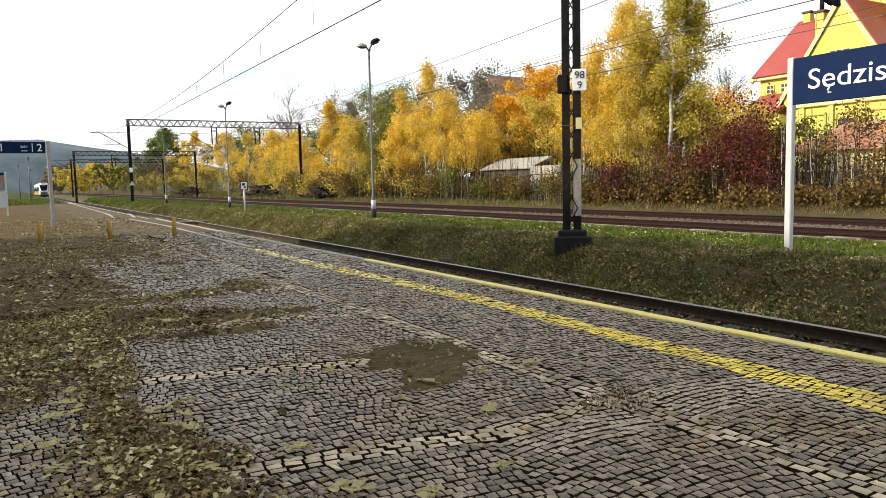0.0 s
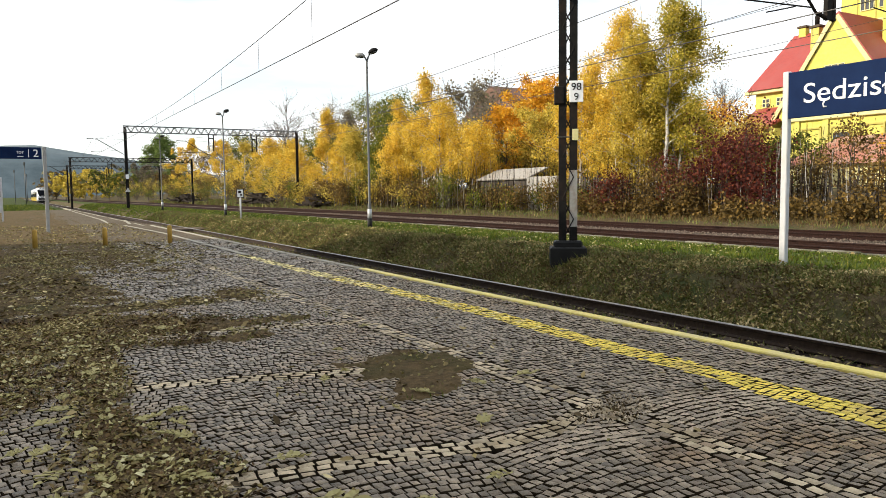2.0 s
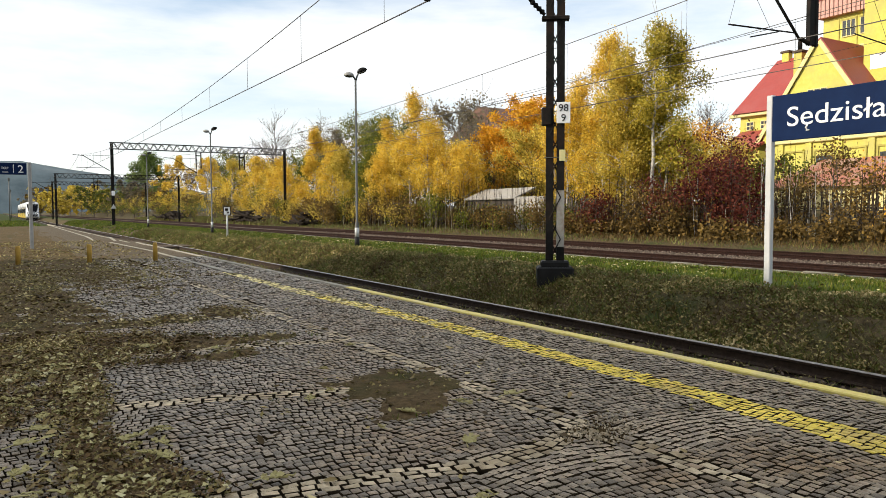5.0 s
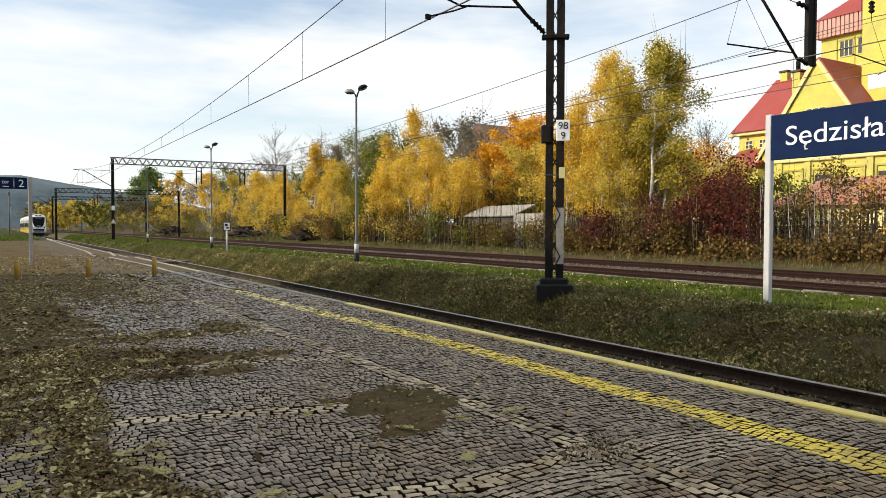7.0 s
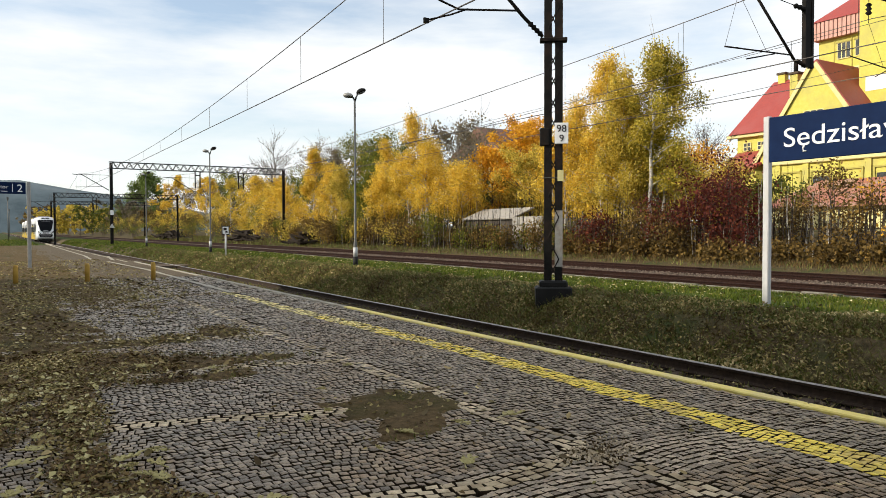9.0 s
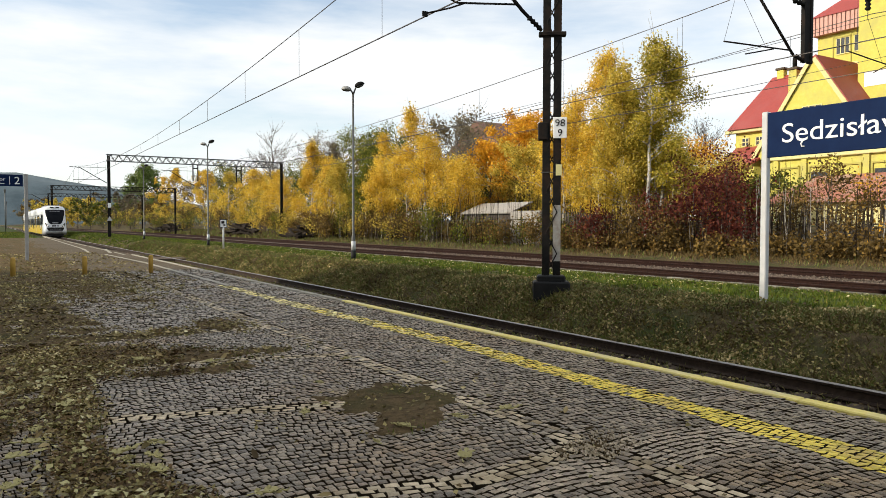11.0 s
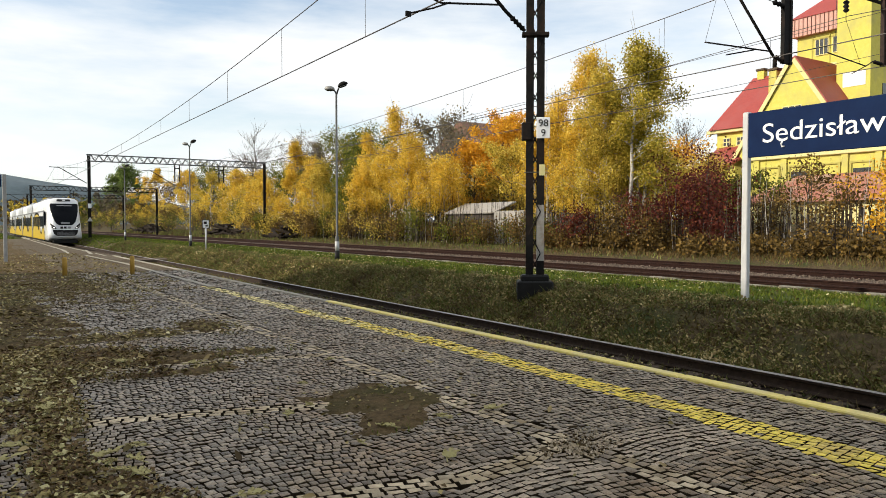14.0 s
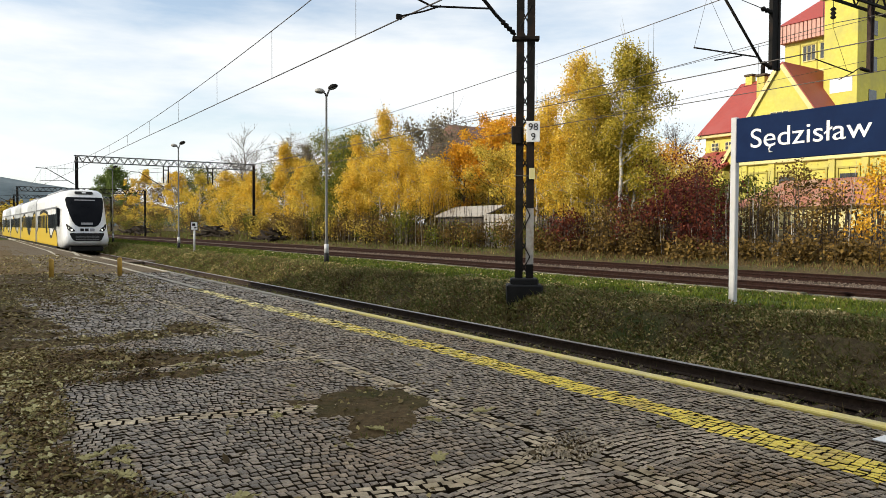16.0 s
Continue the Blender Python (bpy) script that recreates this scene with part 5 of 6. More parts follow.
mill = thing("mill_building", "tall yellow rendered mill with steep red roofs and a stair tower", "building")
part("main_wall", box((62, 20, 0), (80, 43.0, 7.5)), M_YWALL, mill, "yellow rendered lower storeys")
part("cornice", box((61.7, 20, 7.35), (62.0, 43.2, 7.75), 0.05), M_CREAM, mill, "cream cornice")
part("gable_wall", prism(62.0, 70.0, [(43.9, 7.6), (43.9, 8.2), (38.6, 16.1), (33.3, 8.2), (33.3, 7.6)]), M_YWALL, mill, "yellow gable wall")
for s in (-1, 1):
    part("gable_roof", slab((61.86, 38.6, 16.25), (71.0, 38.6, 16.25), (71.0, 38.6 + s * 5.85, 7.6), (61.86, 38.6 + s * 5.85, 7.6), 0.3), M_ROOF, mill, "steep red roof slope")
    part("verge_board", slab((61.76, 38.6, 16.0), (61.855, 38.6, 16.0), (61.855, 38.6 + s * 5.85, 7.35), (61.76, 38.6 + s * 5.85, 7.35), 0.36), M_CREAM, mill, "cream verge board")


def mill_window(x, y, z, w=1.1, h=1.4, panes=3):
    wd = part("window", box((x - 0.06, y - w / 2, z - h / 2), (x + 0.05, y + w / 2, z + h / 2)), M_WIN, mill)
    bm = bmesh.new()
    for i in range(panes + 1):
        yy = y - w / 2 + w * i / panes
        add_box(bm, (x - 0.1, yy - 0.04, z - h / 2), (x - 0.061, yy + 0.04, z + h / 2))
    for i in range(3):
        zz = z - h / 2 + h * i / 2
        add_box(bm, (x - 0.102, y - w / 2, zz - 0.04), (x - 0.063, y + w / 2, zz + 0.04))
    part("window_frame", bm, M_CREAM, wd)


mill_window(62.0, 38.6, 11.5, 1.8, 1.0)
# left wing with a hipped roof
part("wing_wall", box((66, 40, 0), (78, 49.4, 11.2)), M_YWALL, mill, "yellow rendered wing")
bm = bmesh.new()
c = [bm.verts.new(p) for p in ((65.3, 38, 11.2), (79, 38, 11.2), (79, 50.0, 11.2), (65.3, 50.0, 11.2))]
r0, r1 = bm.verts.new((72, 38.5, 17.3)), bm.verts.new((72, 49.4, 17.3))
for f in ((c[0], c[3], r1, r0), (c[3], c[2], r1), (c[2], c[1], r0, r1), (c[1], c[0], r0), (c[0], c[1], c[2], c[3])):
    bm.faces.new(f)
bmesh.ops.recalc_face_normals(bm, faces=bm.faces)
part("wing_roof", bm, M_ROOF, mill, "red hipped roof")
part("wing_cornice", box((65.5, 40, 10.85), (66.0, 50.4, 11.2), 0.04), M_CREAM, mill)
mill_window(66, 48.2, 9.9, 0.8, 0.8, 2)
mill_window(66, 46.6, 9.9, 0.8, 0.8, 2)
part("annex_roof", slab((66, 44.0, 9.2), (66, 49.3, 9.2), (60, 46.9, 6.8), (60, 43.6, 6.8), 0.2), M_ROOF, mill, "low red lean-to roof")
part("annex_wall", box((60.4, 43.2, 0), (66, 46.6, 6.85)), M_YWALL, mill)
for cy, cx, top in ((41.2, 63.3, 15.7), (48.3, 72.0, 17.9)):
    ch = part("chimney", box((cx - 0.34, cy - 0.40, 10), (cx + 0.34, cy + 0.40, top), 0.03), M_YWALL, mill, "yellow rendered chimney")
    part("chimney_cap", box((cx - 0.46, cy - 0.52, top), (cx + 0.46, cy + 0.52, top + 0.22), 0.03), M_SLEEPER, ch)
    if cx < 70:
        part("flue", tube([(cx, cy, top + 0.2), (cx, cy, top + 1.0), (cx, cy, top + 1.3)], [0.2, 0.2, 0.12], 8), M_MAST, ch, "dark metal flue")
# tall block and stair tower
part("block_wall", box((68.5, 34.2, 0), (82, 42.2, 19.6)), M_YWALL, mill, "tall yellow block")
for i in range(20):
    y = 42.5 - 0.42 * i
    part("cladding_board", box((67.9, y - 0.33, 19.6), (68.25, y, 21.3)), M_ROOF_PALE, mill)
part("mansard_core", box((68.2, 34.1, 19.6), (82, 42.5, 21.3)), M_ROOF_PALE, mill)
bm = bmesh.new()
c = [bm.verts.new(p) for p in ((67.8, 34, 21.3), (83, 34, 21.3), (83, 42.6, 21.3), (67.8, 42.6, 21.3))]
r0, r1 = bm.verts.new((75, 34.5, 27.0)), bm.verts.new((75, 37.2, 27.0))
for f in ((c[0], c[3], r1, r0), (c[3], c[2], r1), (c[2], c[1], r0, r1), (c[1], c[0], r0), (c[0], c[1], c[2], c[3])):
    bm.faces.new(f)
bmesh.ops.recalc_face_normals(bm, faces=bm.faces)
part("block_roof", bm, M_ROOF, mill, "steep red main roof")
for y in (39.7, 38.0):
    mill_window(68.5, y, 18.3, 1.25, 1.5)
    part("lintel", box((68.36, y - 0.75, 19.05), (68.5, y + 0.75, 19.2)), M_OLIVE, mill)
    part("panel_joint", box((68.44, y + 0.9, 16.6), (68.5, y + 1.0, 19.3)), M_OLIVE, mill)
part("string_course", box((68.35, 38, 16.3), (68.5, 42.2, 16.6)), M_CREAM, mill)
part("stair_tower", box((66, 33.9, 0), (80, 36.9, 23.6), 0.02), M_YWALL, mill, "yellow stair tower")
# bright reflection on the tower front, painted as a thin white panel
part("reflection_patch", box((65.97, 34.3, 13.65), (66.0, 36.3, 14.9)), M_WHITE, mill, "white rectangle painted as a reflection on the tower wall")
part("tower_cornice", box((65.7, 33.6, 22.2), (80, 37.2, 22.6), 0.05), M_CREAM, mill)
part("tower_roof", prism(65.6, 80.4, [(33.4, 23.6), (37.4, 23.6), (35.4, 27)]), M_ROOF, mill, "red tower roof")
for z in (12.6, 15.6, 18.8):
    part("side_window", box((68.0, 33.84, z), (69.3, 33.94, z + 1.3)), M_WIN, mill)
    part("side_window", box((71.0, 33.84, z), (72.3, 33.94, z + 1.3)), M_WIN, mill)
# facade panels below the cornice
for i in range(8):
    y = 42.0 - i * 2.75
    part("pilaster", box((61.82, y - 0.28, 0), (62.0, y + 0.28, 7.35), 0.02), M_YWALL, mill)
    bm = bmesh.new()
    for lo, hi in (((61.88, y - 2.35, 6.55), (62.0, y - 0.4, 6.7)), ((61.88, y - 2.35, 4.6), (62.0, y - 0.4, 4.75)), ((61.88, y - 2.35, 4.75), (62.0, y - 2.2, 6.55)), ((61.88, y - 0.55, 4.75), (62.0, y - 0.4, 6.55))):
        add_box(bm, lo, hi)
    part("panel_frame", bm, M_OLIVE, mill, "olive panel frame")
    if i in (1, 3, 5):
        part("window", box((61.96, y - 2.1, 4.9), (62.03, y - 0.65, 6.1)), M_WIN, mill)
part("front_annex", box((56, 18, 0), (62, 38.8, 3.3)), M_CREAM, mill, "pale front annex")
bm = bmesh.new()
c = [bm.verts.new(p) for p in ((55.4, 17.4, 3.2), (62, 17.4, 3.2), (62, 39.6, 3.2), (55.4, 39.6, 3.2))]
r0, r1 = bm.verts.new((61.5, 20, 5.7)), bm.verts.new((61.5, 37.6, 5.7))
for f in ((c[0], c[3], r1, r0), (c[3], c[2], r1), (c[2], c[1], r0, r1), (c[1], c[0], r0), (c[0], c[1], c[2], c[3])):
    bm.faces.new(f)
bmesh.ops.recalc_face_normals(bm, faces=bm.faces)
part("front_annex_roof", bm, material("faded_red_roof", (0.26, 0.09, 0.06), (0.38, 0.16, 0.11), 4, 0.8, 0, 0.3, 20, (0.34, 0.24, 0.18), 0.5), mill, "faded red annex roof")
part("roof_vent", box((57.5, 24.5, 3.6), (58.1, 25.0, 4.7), 0.02), M_CREAM, mill)

# far house behind the maple
house = thing("house", "house with a brown tiled roof behind the trees", "house", at=(58, 78, 0, 0))
part("wall", box((-5, -6, 0), (5, 6, 11.0)), M_CREAM, house)
part("roof", prism(-5.5, 5.5, [(-6.8, 10.8), (6.8, 10.8), (0, 14.6)]), material("brown_roof", (0.10, 0.05, 0.035), (0.18, 0.09, 0.06), 5, 0.8), house)

M_TARRED = material("tarred_old_timber", (0.012, 0.010, 0.008), (0.045, 0.034, 0.026), 9, 0.9, spec=0.1)
# sheds, fence and heaps among the trees
M_SHEET = material("pale_sheet_roof", (0.27, 0.25, 0.22), (0.42, 0.39, 0.35), 4, 0.6, 0.1, 0.2, 30, (0.30, 0.26, 0.22), 1.2)
M_OLDWOOD = material("grey_old_wood", (0.0338, 0.027, 0.021), (0.0975, 0.0788, 0.0638), 6, 0.9, 0, 0.4, 40, vary=0.3, stretch=(6, 6, 1))
shed = thing("shed", "low shed with a pale sheet roof behind the birches", "shed", at=(29.3, 42.0, 0.2, 0))
part("wall", box((0, -2.8, 0), (1.6, 2.8, 1.98), 0.02), M_OLDWOOD, shed)
part("roof", slab((-0.2, -3.0, 1.95), (-0.2, 3.0, 1.95), (1.7, 3.0, 2.7), (1.7, -3.0, 2.7), 0.08), M_SHEET, shed, "pale corrugated roof")
stack = thing("concrete_block_stack", "stack of pale concrete blocks beside the shed", "block stack", at=(28.7, 36.9, 0.12, 0))
for i in range(4):
    for k in range(4):
        part("block", box((0, -1.55 + i * 0.78, k * 0.55), (0.8, -1.55 + i * 0.78 + 0.74, k * 0.55 + 0.52), 0.03), M_SHEET if (i + k) % 3 else M_CONC, stack)


def picket_fence(y0, y1, x, h):
    ob = thing("picket_fence", "leaning grey wooden fence among the bushes", "fence", "fences behind the tracks", (x, 0, 0.2, 0))
    me = None
    y, i = y0, 0
    rf = np.random.default_rng(int(y0))
    while y < y1:
        if me is None:
            o = part("picket", box((-0.02, -0.05, -0.2), (0.02, 0.05, h), 0.01), M_OLDWOOD, ob)
            me = o.data
        else:
            o = new("picket", me)
            o.parent = ob
        o.location = (0.05 * rf.normal(), y, 0.12 * rf.normal())
        o.rotation_euler = (0.06 * rf.normal(), 0.05 * rf.normal(), 0)
        y += 0.17 + 0.05 * rf.random()
        i += 1
    for z in (0.4, 1.2):
        part("rail", box((0.03, y0, z), (0.08, y1, z + 0.09), 0.01), M_OLDWOOD, ob)


picket_fence(29.2, 34.8, 28.9, 1.85)
picket_fence(10.0, 22.0, 33.5, 2.2)
picket_fence(44.5, 60.0, 31.9, 1.6)
picket_fence(22.3, 40.0, 33.6, 2.0)
for hx, hy, n, sp in ((26.6, 136, 110, 12.0), (26.6, 92, 60, 7.0), (26.9, 72, 22, 3.0)):
    hp = thing("sleeper_heap", "dark heap of old sleepers and soil beside the track", "heap", "heaps beside the track", (hx, hy, -0.1, 0))
    rh = np.random.default_rng(n)
    for i in range(n):
        o = part("old_sleeper", box((-0.13, -1.2, -0.1), (0.13, 1.2, 0.1), 0.02), M_TARRED, hp)
        u = rh.normal(0, 0.42)
        o.location = (rh.normal(0, 0.5), u * sp, max(0.1, 1.5 * math.exp(-2.2 * u * u) * rh.random() + 0.15))
        o.rotation_euler = (rh.normal(0, 0.12), rh.normal(0, 0.15), rh.normal(0, 0.4))

# station house whose shade falls over the platform, behind the walker
M_STATION = material("station_render", (0.42, 0.38, 0.30), (0.52, 0.47, 0.38), 3, 0.85, 0, 0.2, 30, (0.34, 0.30, 0.25), 0.5)
station = thing("station_house", "long rendered station house along the platform behind the walker", "building", at=(-15, -6, 0, 0))
part("wall", box((-5, -34, -0.2), (5, 34, 8.6)), M_STATION, station)
part("roof", prism(-6, 6, [(-35, 8.5), (35, 8.5), (31, 10.2), (-31, 10.2)]), M_ROOF, station)

# ---- grass, weeds and litter ----


def blades(n, xr, yr, hr, mat, name, label, seed, near=1.6, lean=0.35, width=0.007):
    """Upright grass blades, thicker near the walker."""
    r = np.random.default_rng(seed)
    x = r.uniform(*xr, n)
    y = yr[0] + (yr[1] - yr[0]) * r.random(n) ** near
    if name in ("grass", "bank_weeds"):
        keep = np.array([hump(a, b, 0.55, 12) + 0.5 * hump(a, b, 1.9, 14) > r.uniform(-0.9, 0.35) for a, b in zip(x, y)])
        x, y = x[keep], y[keep]
        n = len(x)
    z = np.array([ground_z(a) for a in x]) - 0.01
    h = r.uniform(*hr, n)
    a = r.uniform(0, 6.28, n)
    w = width * (1 + y / 9)
    dx, dy = np.cos(a) * w, np.sin(a) * w
    lx, ly = r.normal(0, lean, n) * h, r.normal(0, lean, n) * h
    v = np.stack([np.stack([x - dx, y - dy, z], -1), np.stack([x + dx, y + dy, z], -1), np.stack([x + lx, y + ly, z + h], -1)], 1)
    ob = raw_mesh(name, v.reshape(-1, 3), np.arange(3 * n).reshape(-1, 3), mat)
    tagged(ob, label, "grass", kind="stuff")


blades(90000, (9.5, 16.2), (2, 48), (0.035, 0.11), M_BLADE, "grass", "short green grass on the strip between the tracks", 1)
blades(52000, (8.7, 16.2), (42, 128), (0.05, 0.14), M_BLADE, "grass", "short green grass on the strip between the tracks", 2, 1.2)
blades(45000, (8.55, 10.2), (1.5, 60), (0.05, 0.2), M_WEED, "bank_weeds", "withered brown weeds on the track bank", 3, 1.5, 0.8)
blades(9000, (26.2, 29.5), (5, 30), (0.06, 0.26), M_DRY, "dry_grass", "dry straw-coloured grass before the bushes", 4, 1.2, 0.25, 0.006)
blades(12000, (25.6, 30), (5, 90), (0.06, 0.24), M_WEED, "rough_grass", "rough green grass before the bushes", 5, 1.2, 0.3, 0.006)
blades(16000, (25.4, 31), (80, 170), (0.15, 0.5), M_WEED, "rough_grass", "rough dry grass under the far birches", 9, 1.0, 0.3, 0.007)
blades(5000, (5.72, 6.45), (1, 40), (0.03, 0.13), M_WEED, "track_weeds", "weeds growing beside the rails", 6, 1.4, 0.8)
blades(9000, (6.6, 8.6), (1, 50), (0.03, 0.12), M_WEED, "track_weeds", "weeds growing beside the rails", 7, 1.4, 0.8)
blades(14000, (-9, 3.9), (86, 140), (0.1, 0.35), M_BLADE, "grass", "grass past the end of the platform", 8, 1.0, 0.3, 0.01)


def scatter_leaves(n, xr, yr, mat, name, label, seed, size, zf, keep, near=1.0):
    r = np.random.default_rng(seed)
    x = r.uniform(*xr, n)
    y = yr[0] + (yr[1] - yr[0]) * r.random(n) ** near
    ok = np.array([keep(a, b) > r.random() for a, b in zip(x, y)])
    x, y = x[ok], y[ok]
    z = np.array([zf(a, b) for a, b in zip(x, y)]) + r.uniform(0.006, 0.028, len(x))
    v, f = leaf_quads(np.stack([x, y, z], -1), size * (1 + y / 60), r, 0.82)
    tagged(raw_mesh(name, v, f, mat), label, "leaves", kind="stuff")


scatter_leaves(80000, (-2.5, 4.2), (1.5, 20), M_LITTER, "fallen_leaves", "brown and olive fallen leaves on the platform", 21, 0.036, lambda a, b: 0.0, lambda a, b: min(0.8, max(0.0, dirt(a, b) - 0.3) * 0.75) * (1.5 if a < 1.0 and b < 6 else 1.0 if a < 1.0 or b > 8.4 else 0.5 if b > 7 else 0.3) + 0.004, 1.1)
scatter_leaves(22000, (-4, 4.3), (16, 40), M_LITTER, "fallen_leaves", "brown and olive fallen leaves on the platform", 22, 0.05, lambda a, b: 0.01, lambda a, b: (0.75 if b < 24 else 0.4) * (0.4 + hump(a, b, 0.7) + 0.2))
scatter_leaves(4200, (8.6, 16), (2, 50), M_FROND, "fallen_leaves", "pale fallen leaves on the grass strip", 23, 0.042, lambda a, b: ground_z(a) + 0.05, lambda a, b: 0.15 + 0.9 * max(0, hump(a, b, 0.9, 21)), 1.4)
scatter_leaves(9000, (8.6, 9.9), (1.5, 45), M_LITTER, "fallen_leaves", "brown fallen leaves on the bank", 24, 0.05, lambda a, b: ground_z(a) + 0.04, lambda a, b: 0.8, 1.4)
scatter_leaves(5000, (5.7, 8.5), (1.5, 40), M_LITTER, "fallen_leaves", "fallen leaves between the rails", 25, 0.05, lambda a, b: -0.53, lambda a, b: 0.7, 1.3)


def curled_leaves(n, xr, yr, mat, label, seed, size, zf, keep):
    """Larger fallen leaves: pointed ovals folded along the rib, their ends curled up."""
    r = np.random.default_rng(seed)
    x, y = r.uniform(*xr, n), r.uniform(*yr, n)
    ok = np.array([keep(a, b) > r.random() for a, b in zip(x, y)])
    x, y = x[ok], y[ok]
    n = len(x)
    z = np.array([zf(a, b) for a, b in zip(x, y)]) + r.uniform(0.004, 0.02, n)
    ln, wd = size * r.uniform(0.6, 1.3, n), size * r.uniform(0.22, 0.4, n)
    fold, curl = r.uniform(0.0, 0.7, n), r.uniform(-0.1, 0.55, n)
    us = np.array([0, 0.25, 0.55, 0.8, 1.0])
    prof = np.array([0.05, 0.8, 1.0, 0.65, 0.03])
    a = r.uniform(0, 6.28, n)
    ca, sa = np.cos(a), np.sin(a)
    tip, tilt = r.normal(0, 0.25, n), r.normal(0, 0.25, n)
    cols = []
    for u, p in zip(us, prof):
        for e in (-1, 0, 1):
            lx = (u - 0.5) * ln
            ly = e * p * wd
            lz = abs(e) * p * wd * fold + curl * ln * (u - 0.5) ** 2 * 1.6 + lx * tip + ly * tilt
            cols.append(np.stack([x + lx * ca - ly * sa, y + lx * sa + ly * ca, z + np.maximum(lz, -0.012)], -1))
    v = np.stack(cols, 1)
    quads = np.array([(3 * i + j, 3 * i + j + 1, 3 * i + j + 4, 3 * i + j + 3) for i in range(4) for j in range(2)])
    f = quads[None] + (np.arange(n) * 15)[:, None, None]
    tagged(raw_mesh("fallen_leaves", v.reshape(-1, 3), f.reshape(-1, 4), mat), label, "leaves", kind="stuff")


M_TANLEAF = leaf_material("large_tan_fallen_leaves", [(0.1, (0.035, 0.023, 0.011)), (0.38, (0.10, 0.068, 0.028)), (0.56, (0.17, 0.14, 0.05)), (0.70, (0.28, 0.205, 0.085)), (0.82, (0.62, 0.52, 0.27)), (0.95, (0.86, 0.80, 0.50))], 0.12)
curled_leaves(5200, (-1.6, 1.7), (2.2, 6.6), M_TANLEAF, "large curled tan and olive leaves on the litter strip", 61, 0.07, lambda a, b: 0.006, lambda a, b: min(0.5, max(0.0, dirt(a, b) - 0.25) * 0.5) * (0.4 + 1.2 * max(0, 0.4 + hump(a, b, 1.7, 25))) + 0.004)
curled_leaves(9000, (-3.0, 3.6), (6.6, 15), M_TANLEAF, "large curled tan and olive leaves drifted over the setts", 62, 0.085, lambda a, b: 0.008, lambda a, b: min(0.45, max(0.0, dirt(a, b) - 0.45) * 0.6) * (0.4 + 1.2 * max(0, 0.4 + hump(a, b, 1.1, 26))) + 0.006)
curled_leaves(900, (1.2, 4.2), (2.2, 7), M_TANLEAF, "single curled leaves lying on the setts", 63, 0.075, lambda a, b: 0.010, lambda a, b: 0.02 + 0.12 * min(1, max(0.0, dirt(a, b))))
curled_leaves(1800, (8.7, 15.5), (3, 30), M_TANLEAF, "pale curled leaves lying on the grass strip", 64, 0.085, lambda a, b: ground_z(a) + 0.06, lambda a, b: 0.08 + 0.9 * max(0, hump(a, b, 0.8, 21)))


def moss_tufts():
    r = np.random.default_rng(31)
    n = 9000
    x, y = r.uniform(-0.6, 3.2, n), r.uniform(2.2, 9.5, n)
    ok = np.array([dirt(a, b) > 0.55 and hump(a, b, 1.4, 11) > 0.05 for a, b in zip(x, y)])
    x, y = x[ok], y[ok]
    n = len(x)
    h, a = r.uniform(0.012, 0.05, n), r.uniform(0, 6.28, n)
    lx, ly = r.normal(0, 0.6, n) * h, r.normal(0, 0.6, n) * h
    z = np.full(n, 0.0)
    dx, dy = 0.004 * np.cos(a), 0.004 * np.sin(a)
    v = np.stack([np.stack([x - dx, y - dy, z], -1), np.stack([x + dx, y + dy, z], -1), np.stack([x + lx, y + ly, z + 0.01 + h], -1)], 1)
    tagged(raw_mesh("moss_tufts", v.reshape(-1, 3), np.arange(3 * n).reshape(-1, 3), M_BLADE), "short grass and moss tufts on the soil", "grass", kind="stuff")


moss_tufts()
scatter_leaves(62000, (-0.7, 1.6), (2.2, 9.4), M_BROWNLEAF, "fallen_leaves", "dense brown leaf litter in the strip beside the setts", 26, 0.030, lambda a, b: 0.004, lambda a, b: min(0.9, max(0.0, dirt(a, b) - 0.35) * 1.3))
scatter_leaves(2600, (-0.7, 1.5), (2.2, 8.0), M_FROND, "fallen_leaves", "pale curled leaves on the litter strip", 27, 0.045, lambda a, b: 0.016, lambda a, b: min(0.8, max(0.0, dirt(a, b) - 0.4)))
scatter_leaves(9000, (1.2, 4.2), (7.0, 16), M_BROWNLEAF, "fallen_leaves", "brown leaf litter on the setts", 28, 0.04, lambda a, b: 0.006, lambda a, b: min(0.6, max(0.0, dirt(a, b) - 0.5)))


def bank_leaves():
    """Low leafy weeds in clumps over the track bank."""
    r = np.random.default_rng(45)
    n = 170000
    x, y = r.uniform(8.5, 10.9, n), 1.5 + 48 * r.random(n) ** 1.5
    keep = np.array([hump(a, b, 1.1, 15) + 0.7 * hump(a, b, 3.3, 16) + (0.5 if a < 9.9 else 0.5 - 0.9 * (a - 9.9)) - 0.012 * max(0, b - 14) > r.uniform(-0.3, 0.7) for a, b in zip(x, y)])
    x, y = x[keep], y[keep]
    z = np.array([ground_z(a) + 0.09 * max(0, hump(a, b, 3.3, 16)) for a, b in zip(x, y)]) + r.uniform(0.0, 0.06, len(x))
    v, f = leaf_quads(np.stack([x, y, z], -1), 0.046 * (1 + y / 40), r, 0.35)
    tagged(raw_mesh("bank_weeds", v, f, M_BANKLEAF), "low leafy weeds and dead leaves on the track bank", "weeds", kind="stuff")


bank_leaves()


M_STEM = material("dark_thin_stems", (0.016, 0.012, 0.0088), (0.052, 0.0384, 0.0288), 8, 0.9, spec=0.1)


